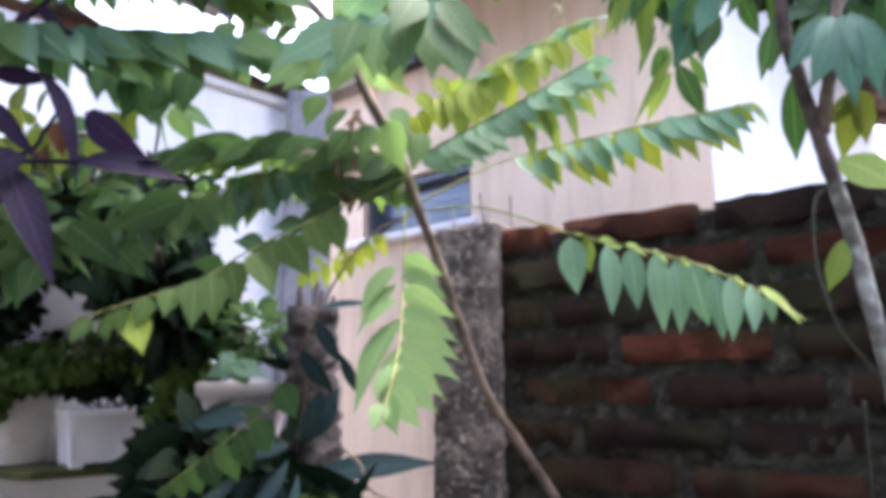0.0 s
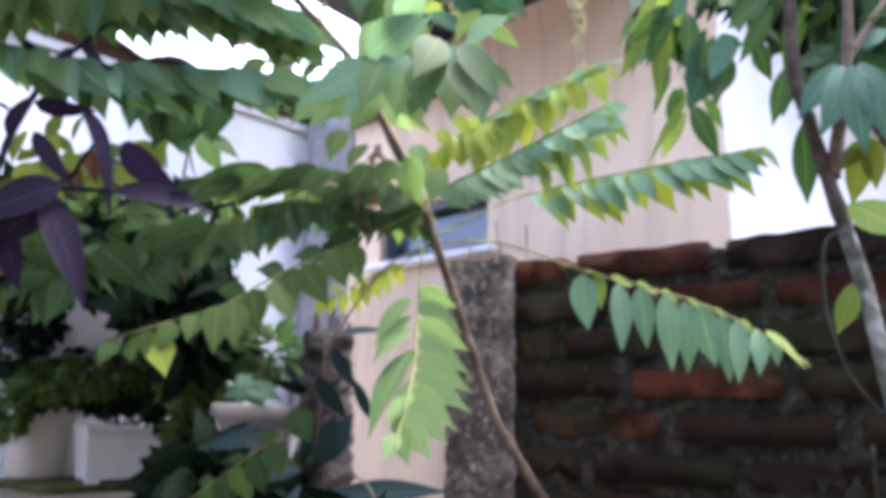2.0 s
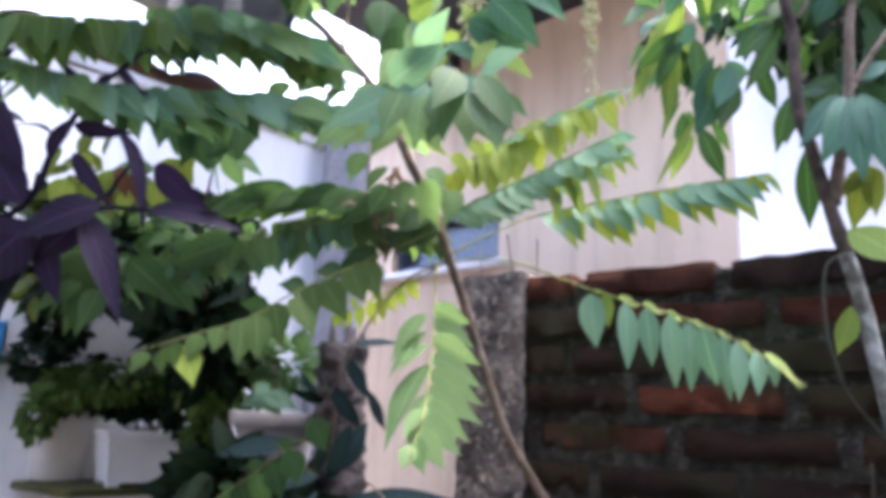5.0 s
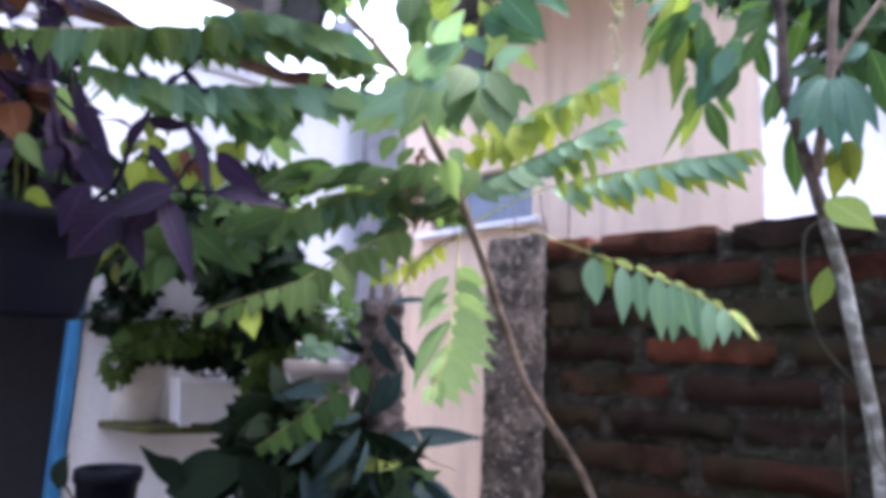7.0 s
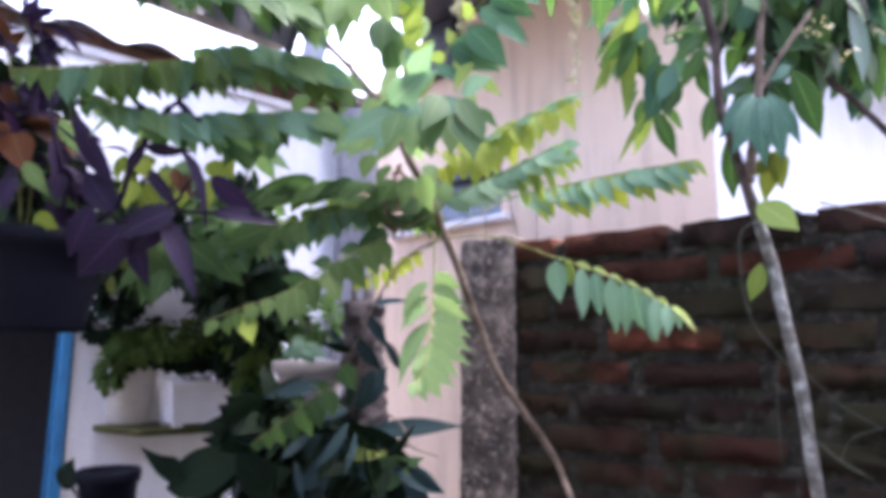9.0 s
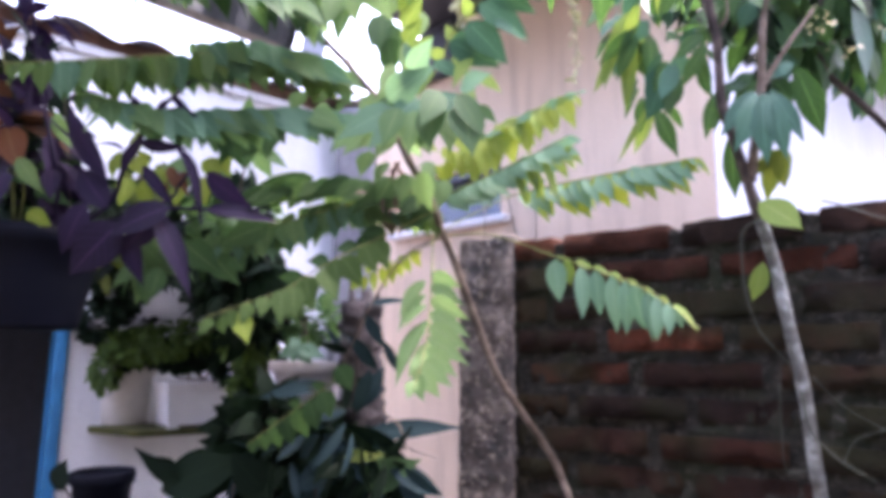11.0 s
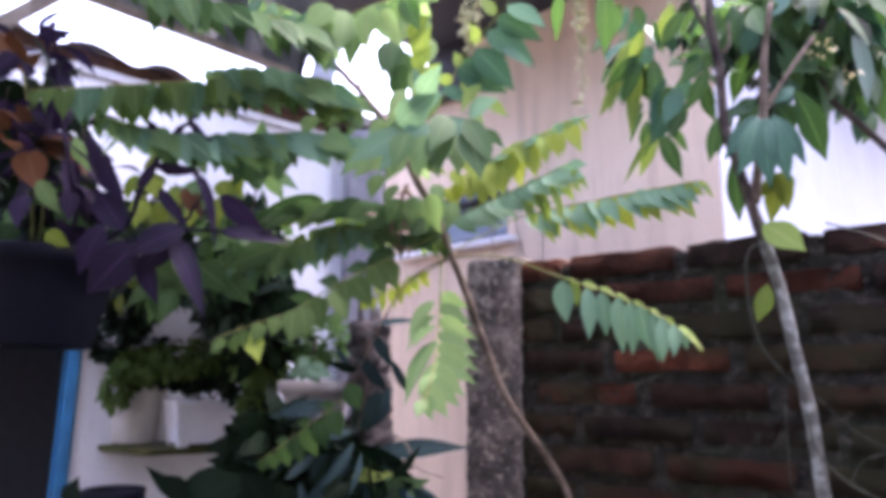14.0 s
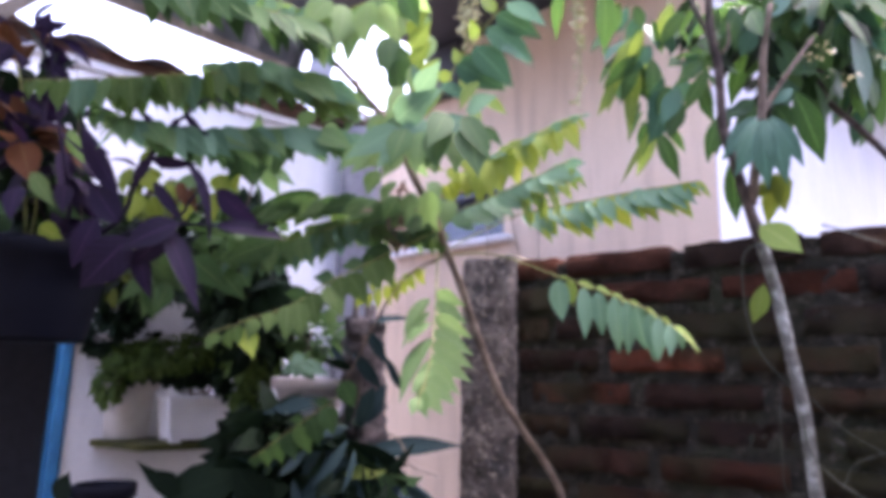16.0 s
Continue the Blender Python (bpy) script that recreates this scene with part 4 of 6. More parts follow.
# small yellow shoot
shoot = twig([(0.008, 0.786, 1.512), (-0.048, 0.865, 1.499), (-0.104, 0.912, 1.485), (-0.176, 0.941, 1.453)], 0.0016, 0.0008, M_TWIG, "shoot")
hung([
    (-0.051, 0.865, 1.497, -0.035, 0.871, 1.472, 0.016),
    (-0.069, 0.884, 1.493, -0.058, 0.891, 1.464, 0.017),
    (-0.085, 0.893, 1.488, -0.075, 0.900, 1.457, 0.018),
    (-0.100, 0.903, 1.484, -0.092, 0.911, 1.445, 0.019),
    (-0.115, 0.912, 1.479, -0.111, 0.921, 1.438, 0.021),
    (-0.132, 0.922, 1.473, -0.137, 0.929, 1.434, 0.021),
    (-0.149, 0.931, 1.465, -0.159, 0.936, 1.437, 0.020),
    (-0.165, 0.941, 1.459, -0.183, 0.943, 1.440, 0.019),
    (-0.058, 0.864, 1.495, -0.032, 0.866, 1.499, 0.014),
    (-0.081, 0.883, 1.489, -0.056, 0.885, 1.496, 0.014),
    (-0.113, 0.902, 1.479, -0.095, 0.902, 1.492, 0.013),
    (-0.141, 0.921, 1.468, -0.149, 0.917, 1.486, 0.013),
], OV_YELLOW, 0.50, shoot, foot, (0, -1.0, 0.4), 45)
twig([(0.011, 0.777, 1.511), (-0.042, 0.795, 1.491), (-0.098, 0.830, 1.436), (-0.156, 0.873, 1.341), (-0.196, 0.893, 1.267)], 0.002, 0.0016)
# low left shoot
shoot = twig([(-0.196, 0.893, 1.267), (-0.246, 0.904, 1.232), (-0.308, 0.916, 1.189), (-0.374, 0.938, 1.144)], 0.0016, 0.0008, M_TWIG, "shoot")
hung([
    (-0.186, 0.878, 1.296, -0.160, 0.890, 1.249, 0.040),
    (-0.220, 0.894, 1.250, -0.200, 0.906, 1.199, 0.041),
    (-0.246, 0.904, 1.232, -0.228, 0.918, 1.175, 0.040),
    (-0.270, 0.905, 1.216, -0.251, 0.918, 1.158, 0.040),
    (-0.295, 0.915, 1.200, -0.278, 0.928, 1.147, 0.038),
    (-0.321, 0.926, 1.183, -0.309, 0.937, 1.137, 0.034),
    (-0.344, 0.937, 1.167, -0.338, 0.945, 1.131, 0.030),
    (-0.361, 0.937, 1.154, -0.362, 0.942, 1.128, 0.022),
    (-0.217, 0.913, 1.256, -0.245, 0.909, 1.260, 0.019),
    (-0.265, 0.924, 1.223, -0.293, 0.921, 1.223, 0.019),
    (-0.312, 0.936, 1.190, -0.337, 0.933, 1.188, 0.018),
], OV_DARK, 0.50, shoot, foot, (0.2, -1.0, 0.1), 53)
# left shoot that droops over the shelf
shoot = twig([(0.006, 0.745, 1.551), (-0.110, 0.730, 1.492), (-0.175, 0.710, 1.453), (-0.228, 0.690, 1.414), (-0.280, 0.660, 1.389), (-0.329, 0.630, 1.365)], 0.0017, 0.0008, M_TWIG, "shoot")
hung([
    (-0.095, 0.740, 1.503, -0.069, 0.720, 1.454, 0.038),
    (-0.110, 0.730, 1.492, -0.087, 0.710, 1.445, 0.040),
    (-0.146, 0.730, 1.473, -0.108, 0.710, 1.423, 0.040),
    (-0.158, 0.720, 1.466, -0.144, 0.700, 1.426, 0.032),
    (-0.175, 0.710, 1.449, -0.139, 0.690, 1.400, 0.039),
    (-0.197, 0.700, 1.437, -0.181, 0.680, 1.384, 0.039),
    (-0.215, 0.690, 1.421, -0.201, 0.670, 1.366, 0.037),
    (-0.229, 0.680, 1.413, -0.219, 0.660, 1.359, 0.034),
    (-0.250, 0.670, 1.401, -0.248, 0.650, 1.371, 0.026),
], OV_LEAFY, 0.50, shoot, foot, (0.2, -1, 0.1), 61)
hung([
    (-0.287, 0.655, 1.375, -0.260, 0.635, 1.332, 0.034),
], OV_YELLOW, 0.5, shoot, foot, (0.1, -1, 0.2), 62)
hung([
    (-0.304, 0.640, 1.371, -0.295, 0.620, 1.343, 0.027),
    (-0.317, 0.630, 1.365, -0.325, 0.610, 1.341, 0.023),
    (-0.270, 0.660, 1.390, -0.274, 0.640, 1.359, 0.025),
    (-0.298, 0.650, 1.377, -0.284, 0.630, 1.352, 0.025),
], OV_LEAFY, 0.5, shoot, foot, (0.1, -1, 0.2), 66)
hung([
    (-0.124, 0.750, 1.492, -0.158, 0.730, 1.486, 0.028),
    (-0.167, 0.730, 1.463, -0.197, 0.710, 1.464, 0.027),
    (-0.211, 0.720, 1.436, -0.242, 0.700, 1.434, 0.025),
    (-0.078, 0.760, 1.513, -0.122, 0.740, 1.515, 0.032),
    (-0.110, 0.770, 1.520, -0.124, 0.750, 1.478, 0.037),
], OV_DARK, 0.50, shoot, foot, (0.0, -1, 0.0), 63)
# dark middle shoots to the left, their leaves hanging in saw-toothed rows
frond([(0.008, 0.750, 1.562), (-0.068, 0.750, 1.595), (-0.163, 0.770, 1.610), (-0.261, 0.790, 1.609), (-0.349, 0.800, 1.589)], 20, 0.062, (-0.75, -0.25, -0.42), (-0.6, 0.4, -0.6), (OV_GREEN, OV_GREEN, OV_DARK), OV_LEAFY, 0.95, 0.0, 0.02, 0.002, (0.1, -1.0, 0.25), 0.2, jitter=0.22)
frond([(0.003, 0.770, 1.558), (-0.073, 0.780, 1.577), (-0.159, 0.800, 1.583), (-0.245, 0.810, 1.573)], 13, 0.056, (0.35, -0.25, -0.85), (-0.1, 0.4, -0.7), (OV_GREEN, OV_LEAFY), OV_LEAFY, 0.9, 0.0, 0.02, 0.0018, (0.1, -1.0, 0.1), 0.2, jitter=0.2)
frond([(-0.000, 0.760, 1.554), (-0.113, 0.780, 1.575), (-0.220, 0.800, 1.560), (-0.321, 0.820, 1.536), (-0.415, 0.830, 1.503)], 19, 0.048, (0.35, -0.25, -0.9), (-0.1, 0.4, 0.3), (OV_GREEN, OV_LIGHT, OV_BLUE), (OV_GREEN, OV_LEAFY), 0.9, 0.0, 0.1, 0.0018, (0.2, -1.0, 0.15), 0.25, jitter=0.2)
frond([(-0.138, 0.800, 1.569), (-0.226, 0.820, 1.552), (-0.317, 0.840, 1.529), (-0.392, 0.850, 1.514)], 12, 0.048, (0.2, -0.3, -0.9), (-0.4, 0.3, -0.5), (OV_GREEN, OV_BLUE), OV_LEAFY, 0.9, 0.0, 0.05, 0.0018, (0.1, -1.0, 0.2), jitter=0.3)
hung([
    (-0.233, 0.840, 1.638, -0.371, 0.820, 1.601, 0.040),
], OV_DARK, 0.50, sapling, foot, (0.1, -1, -0.2), 64)
hung([
    (-0.419, 0.840, 1.493, -0.360, 0.820, 1.442, 0.048),
    (-0.461, 0.850, 1.497, -0.374, 0.830, 1.460, 0.042),
    (-0.349, 0.850, 1.538, -0.399, 0.830, 1.502, 0.050),
    (-0.329, 0.840, 1.544, -0.266, 0.820, 1.500, 0.044),
    (-0.299, 0.850, 1.537, -0.338, 0.830, 1.491, 0.046),
    (-0.370, 0.860, 1.540, -0.381, 0.840, 1.493, 0.045),
    (-0.418, 0.860, 1.507, -0.440, 0.840, 1.472, 0.040),
], OV_GREEN, 0.50, sapling, foot, (0.1, -1, 0.25), 65)
# upper left shoots
frond([(-0.063, 0.660, 1.663), (-0.147, 0.660, 1.687), (-0.235, 0.640, 1.693), (-0.316, 0.610, 1.681), (-0.390, 0.575, 1.670), (-0.451, 0.545, 1.679), (-0.498, 0.530, 1.681)], 25, 0.066, (0.85, -0.25, -0.62), (0.3, 0.6, -0.6), (OV_BLUE, OV_BLUE, OV_GREEN), (OV_GREEN, OV_DARK), 0.9, 0.0, 0.1, 0.002, (0.15, -1.0, 0.3), 0.4, jitter=0.16)
hung([
    (-0.408, 0.800, 1.745, -0.405, 0.780, 1.673, 0.044),
    (-0.369, 0.800, 1.733, -0.388, 0.780, 1.653, 0.050),
    (-0.334, 0.800, 1.732, -0.345, 0.780, 1.648, 0.050),
    (-0.303, 0.800, 1.731, -0.305, 0.780, 1.662, 0.044),
    (-0.380, 0.790, 1.717, -0.351, 0.770, 1.641, 0.038),
    (-0.433, 0.800, 1.735, -0.426, 0.780, 1.682, 0.033),
], OV_DARK, 0.50, sapling, foot, (0, -1, 0.1), 60)
hung([
    (-0.453, 0.545, 1.670, -0.479, 0.525, 1.626, 0.007),
    (-0.459, 0.545, 1.675, -0.485, 0.525, 1.639, 0.006),
    (-0.461, 0.540, 1.677, -0.481, 0.520, 1.649, 0.006),
    (-0.469, 0.540, 1.681, -0.492, 0.520, 1.670, 0.010),
    (-0.448, 0.540, 1.673, -0.493, 0.520, 1.681, 0.010),
], OV_LONGLIGHT, 0.4, sapling, foot, (0, -1, 0.3), 56)
frond([(-0.103, 0.690, 1.724), (-0.182, 0.670, 1.772), (-0.260, 0.640, 1.792), (-0.359, 0.580, 1.762), (-0.434, 0.530, 1.736), (-0.495, 0.490, 1.715), (-0.545, 0.450, 1.696)], 27, 0.062, (0.45, -0.2, -0.85), (0.1, 0.6, -0.6), (OV_GREEN, OV_LEAFY, OV_BLUE), (OV_LEAFY, OV_DARK), 0.95, 0.0, 0.12, 0.002, (0.1, -1.0, 0.1), 0.35, jitter=0.18)
frond([(-0.119, 0.690, 1.751), (-0.189, 0.660, 1.780), (-0.262, 0.620, 1.792), (-0.366, 0.600, 1.793)], 13, 0.068, (0.9, -0.2, -0.6), (0.5, 0.5, -0.6), (OV_BLUE, OV_GREEN), OV_GREEN, 0.9, 0.0, 0.15, 0.0018, (0.1, -1.0, 0.3), 0.3, jitter=0.18)
# large leaves round the upper stem
hung([
    (-0.016, 0.690, 1.601, 0.003, 0.670, 1.535, 0.040),
    (0.008, 0.700, 1.595, -0.020, 0.680, 1.543, 0.035),
    (-0.039, 0.700, 1.602, -0.044, 0.680, 1.554, 0.033),
    (0.027, 0.700, 1.590, 0.015, 0.680, 1.540, 0.030),
    (-0.063, 0.720, 1.602, -0.085, 0.700, 1.558, 0.036),
    (-0.098, 0.700, 1.641, -0.111, 0.680, 1.597, 0.032),
    (-0.069, 0.700, 1.622, -0.089, 0.680, 1.585, 0.030),
    (-0.008, 0.700, 1.621, 0.010, 0.680, 1.585, 0.026),
], OV_GREEN, 0.5, sapling, foot, (0.0, -1.0, 0.2), 79)
hung([
    (-0.051, 0.660, 1.684, -0.032, 0.640, 1.637, 0.025),
    (-0.059, 0.660, 1.681, -0.061, 0.640, 1.632, 0.022),
    (-0.033, 0.650, 1.670, -0.010, 0.630, 1.628, 0.022),
], OV_LIGHT, 0.5, sapling, foot, (0.0, -1.0, 0.0), 80)
hung([
    (-0.017, 0.620, 1.714, 0.016, 0.600, 1.741, 0.028),
    (-0.028, 0.620, 1.705, -0.053, 0.600, 1.702, 0.024),
    (-0.043, 0.600, 1.675, -0.124, 0.580, 1.626, 0.041),
    (-0.005, 0.600, 1.688, -0.048, 0.580, 1.646, 0.037),
    (0.017, 0.570, 1.656, 0.065, 0.550, 1.672, 0.031),
    (0.057, 0.580, 1.690, 0.094, 0.560, 1.707, 0.026),
    (-0.033, 0.600, 1.661, -0.077, 0.580, 1.610, 0.035),
    (-0.020, 0.640, 1.761, -0.030, 0.620, 1.788, 0.025),
], OV_MINT, 0.50, sapling, foot, (-0.1, -1, 0.2), 73)
hung([
    (-0.057, 0.630, 1.653, -0.096, 0.610, 1.620, 0.033),
    (-0.048, 0.630, 1.647, -0.071, 0.610, 1.605, 0.033),
    (-0.082, 0.640, 1.657, -0.123, 0.620, 1.616, 0.036),
    (-0.030, 0.630, 1.652, -0.007, 0.610, 1.602, 0.034),
    (-0.016, 0.620, 1.654, 0.013, 0.600, 1.607, 0.032),
    (-0.107, 0.650, 1.665, -0.146, 0.630, 1.624, 0.037),
    (-0.059, 0.640, 1.667, -0.117, 0.620, 1.651, 0.033),
], OV_LIGHT, 0.50, sapling, foot, (-0.1, -1, -0.1), 76)
# shoot that climbs to the right of the stem
shoot = twig([(-0.043, 0.660, 1.691), (0.012, 0.640, 1.742), (0.039, 0.630, 1.797), (0.071, 0.620, 1.835), (0.103, 0.610, 1.867), (0.134, 0.600, 1.905)], 0.002, 0.001, M_TWIG, "shoot")
hung([
    (0.099, 0.620, 1.869, 0.165, 0.600, 1.822, 0.040),
    (0.083, 0.620, 1.846, 0.156, 0.600, 1.787, 0.044),
    (0.065, 0.620, 1.816, 0.124, 0.600, 1.746, 0.047),
    (0.037, 0.630, 1.792, 0.109, 0.610, 1.742, 0.044),
    (0.014, 0.630, 1.760, 0.057, 0.610, 1.726, 0.030),
    (0.116, 0.610, 1.883, 0.176, 0.590, 1.840, 0.038),
    (0.044, 0.640, 1.806, 0.084, 0.620, 1.768, 0.036),
], OV_POOL, 0.56, shoot, foot, (0.12, -1.0, 0.1), 83)
hung([
    (0.027, 0.673, 1.787, -0.006, 0.668, 1.796, 0.020),
    (0.042, 0.662, 1.803, 0.029, 0.654, 1.835, 0.020),
    (0.070, 0.647, 1.840, 0.054, 0.639, 1.874, 0.022),
    (0.096, 0.632, 1.878, 0.073, 0.623, 1.913, 0.024),
    (0.040, 0.656, 1.779, 0.065, 0.664, 1.750, 0.020),
], OV_FRESH, 0.50, shoot, foot, (0.0, -1.0, 0.1), 49)
hung([
    (0.103, 0.615, 1.816, 0.156, 0.589, 1.770, 0.014),
    (0.063, 0.638, 1.779, 0.119, 0.609, 1.747, 0.013),
    (0.059, 0.573, 1.690, 0.099, 0.535, 1.699, 0.035),
    (0.007, 0.583, 1.661, 0.063, 0.546, 1.672, 0.042),
    (-0.052, 0.602, 1.687, 0.012, 0.562, 1.719, 0.047),
    (-0.019, 0.598, 1.727, 0.017, 0.555, 1.758, 0.035),
    (0.036, 0.591, 1.690, 0.088, 0.565, 1.641, 0.025),
], OV_MINT, 0.50, shoot, foot, (-0.1, -1.0, 0.1), 50)
hung([
    (0.022, 0.554, 1.661, 0.019, 0.516, 1.589, 0.047),
    (0.062, 0.559, 1.659, 0.082, 0.525, 1.583, 0.054),
    (0.033, 0.542, 1.674, 0.016, 0.500, 1.617, 0.040),
    (0.056, 0.555, 1.675, 0.097, 0.532, 1.607, 0.036),
], OV_DARK, 0.50, shoot, foot, (0.0, -1.0, 0.1), 51)
hung([
    (0.038, 0.575, 1.665, 0.050, 0.549, 1.595, 0.047),
    (-0.029, 0.568, 1.662, -0.046, 0.537, 1.600, 0.038),
    (-0.008, 0.571, 1.658, -0.011, 0.543, 1.591, 0.038),
], OV_GREEN, 0.50, shoot, foot, (0.0, -1.0, 0.1), 54)
# crown over the stem, against the sky
shoot = twig([(-0.054, 0.660, 1.684), (-0.036, 0.660, 1.770), (-0.045, 0.650, 1.855), (-0.065, 0.640, 1.931)], 0.0017, 0.0008, M_TWIG, "shoot")
hung([
    (-0.034, 0.650, 1.756, 0.014, 0.630, 1.785, 0.025),
    (-0.034, 0.650, 1.775, 0.007, 0.630, 1.805, 0.025),
    (-0.038, 0.650, 1.803, -0.005, 0.630, 1.833, 0.028),
    (-0.039, 0.640, 1.820, -0.004, 0.620, 1.860, 0.031),
    (-0.043, 0.640, 1.849, -0.010, 0.620, 1.888, 0.031),
    (-0.035, 0.660, 1.746, -0.060, 0.640, 1.710, 0.029),
], OV_FRESH, 0.50, shoot, foot, (-0.2, -1, -0.1), 72)
hung([
    (-0.062, 0.650, 1.685, -0.090, 0.630, 1.697, 0.022),
    (0.071, 0.620, 1.758, 0.042, 0.600, 1.709, 0.028),
    (0.058, 0.620, 1.716, 0.081, 0.600, 1.680, 0.021),
    (0.085, 0.600, 1.721, 0.115, 0.580, 1.689, 0.018),
    (0.007, 0.640, 1.750, -0.010, 0.620, 1.705, 0.023),
], OV_FRESH, 0.50, shoot, foot, (-0.1, -1, 0.1), 74)
hung([
    (-0.104, 0.800, 1.935, -0.100, 0.780, 1.846, 0.054),
    (-0.090, 0.790, 1.881, -0.080, 0.770, 1.793, 0.051),
    (-0.121, 0.810, 1.932, -0.121, 0.790, 1.865, 0.029),
    (-0.084, 0.800, 1.914, -0.066, 0.780, 1.825, 0.033),
], OV_DARK, 0.50, sapling, foot, (0, -1, 0.0), 70)
hung([
    (-0.182, 0.620, 1.885, -0.186, 0.600, 1.804, 0.049),
    (-0.147, 0.630, 1.899, -0.148, 0.610, 1.819, 0.049),
    (-0.107, 0.620, 1.896, -0.111, 0.600, 1.820, 0.047),
    (-0.162, 0.600, 1.892, -0.204, 0.580, 1.844, 0.045),
    (-0.130, 0.640, 1.874, -0.141, 0.620, 1.795, 0.036),
    (-0.089, 0.620, 1.890, -0.055, 0.600, 1.819, 0.042),
    (-0.115, 0.660, 1.864, -0.117, 0.640, 1.823, 0.025),
], OV_LIGHT, 0.50, sapling, foot, (0, -0.8, -0.5), 71)
hung([
    (-0.208, 0.720, 1.804, -0.220, 0.700, 1.759, 0.029),
    (-0.176, 0.720, 1.761, -0.198, 0.700, 1.728, 0.030),
    (-0.227, 0.740, 1.765, -0.244, 0.720, 1.722, 0.035),
    (-0.190, 0.740, 1.743, -0.188, 0.720, 1.704, 0.022),
    (-0.145, 0.720, 1.744, -0.158, 0.700, 1.709, 0.020),
], OV_GREEN, 0.50, sapling, foot, (0, -1, 0.1), 75)
frond([(-0.187, 0.640, 1.870), (-0.208, 0.570, 1.845), (-0.266, 0.520, 1.840), (-0.345, 0.477, 1.843), (-0.418, 0.446, 1.849)], 17, 0.066, (0.75, -0.2, -0.7), (0.3, 0.6, -0.5), (OV_GREEN, OV_DARK), OV_DARK, 0.9, 0.0, 0.1, 0.002)
frond([(-0.212, 0.700, 1.870), (-0.155, 0.660, 1.904), (-0.091, 0.630, 1.911), (-0.014, 0.610, 1.910)], 10, 0.058, (0.1, -0.2, -0.9), (0.4, 0.5, -0.5), (OV_LIGHT, OV_GREEN), OV_LIGHT, 0.9, 0.1, 0.05, 0.0018, (0.0, -1.0, -0.2), jitter=0.3)
frond([(-0.204, 0.700, 1.864), (-0.217, 0.640, 1.888), (-0.241, 0.600, 1.892), (-0.290, 0.580, 1.902)], 9, 0.056, (0.3, -0.2, -0.9), (0.1, 0.5, -0.5), (OV_MINT, OV_LIGHT), OV_GREEN, 0.9, 0.1, 0.05, 0.0018, (0.0, -1.0, -0.1), jitter=0.3)
hung([
    (-0.019, 0.660, 1.900, -0.039, 0.640, 1.830, 0.034),
    (-0.009, 0.660, 1.858, -0.021, 0.640, 1.799, 0.030),
    (-0.026, 0.670, 1.814, -0.040, 0.650, 1.751, 0.031),
    (-0.060, 0.680, 1.780, -0.077, 0.660, 1.708, 0.031),
    (-0.064, 0.660, 1.732, -0.079, 0.640, 1.668, 0.032),
    (-0.046, 0.670, 1.907, -0.065, 0.650, 1.850, 0.034),
    (-0.092, 0.680, 1.731, -0.110, 0.660, 1.681, 0.026),
], OV_LIGHT, 0.50, sapling, foot, (0, -1.0, -0.2), 77)
hung([
    (-0.024, 0.610, 1.690, 0.014, 0.590, 1.652, 0.032),
    (0.009, 0.600, 1.664, 0.002, 0.580, 1.610, 0.035),
    (0.054, 0.590, 1.666, 0.075, 0.570, 1.600, 0.038),
    (0.034, 0.600, 1.667, 0.045, 0.580, 1.613, 0.032),
    (0.081, 0.600, 1.674, 0.111, 0.580, 1.641, 0.019),
    (-0.049, 0.630, 1.705, -0.070, 0.610, 1.666, 0.030),
], OV_DARK, 0.50, sapling, foot, (0, -1.0, 0.1), 78)
twig([(-0.138, 0.705, 1.792), (-0.137, 0.705, 1.836), (-0.134, 0.700, 1.863)], 0.0036, 0.0022)
twig([(-0.118, 0.690, 1.731), (-0.159, 0.695, 1.755), (-0.201, 0.700, 1.779)], 0.0018, 0.001)
twig([(-0.162, 0.700, 1.803), (-0.185, 0.710, 1.806), (-0.203, 0.720, 1.811)], 0.0016, 0.001)
twig([(-0.108, 0.690, 1.721), (-0.156, 0.690, 1.725), (-0.199, 0.700, 1.743)], 0.002, 0.001)
# withered leaves caught round the stem
dry = leaf_mesh("leaf", M_DRY, 0.3, 0.8, 0.5, 0.5, 1.0, 0.2)
for i in range(52):
    c = Vector((-0.063, 0.737, 1.619)).lerp(Vector((-0.079, 0.770, 1.547)), rnd.random()) + Vector((rnd.gauss(0, 0.018), rnd.gauss(0, 0.015), rnd.gauss(0, 0.012)))
    put_leaf(dry, sapling, foot, leaf_pose(c, (rnd.uniform(-0.6, 0.6), rnd.uniform(-0.4, 0.4), rnd.uniform(-1.2, 0.3)), (rnd.uniform(-1, 1), -0.6, 0.4), rnd.uniform(0.018, 0.038)), "withered_leaf")

# ---- young tree with glossy leaves in front of the brick wall ----
TRUNK = [(0.597, 0.782, 1.043), (0.583, 0.770, 1.147), (0.572, 0.762, 1.257), (0.553, 0.751, 1.356), (0.532, 0.739, 1.460), (0.513, 0.729, 1.526), (0.491, 0.714, 1.587), (0.471, 0.700, 1.648), (0.453, 0.688, 1.700), (0.446, 0.670, 1.787), (0.432, 0.655, 1.857), (0.431, 0.639, 1.936)]
tfoot = (0.62, 0.70, 0.0)
tree = thing("young_tree", tfoot, "thin young tree with pale bark and glossy drooping leaves", "tree")


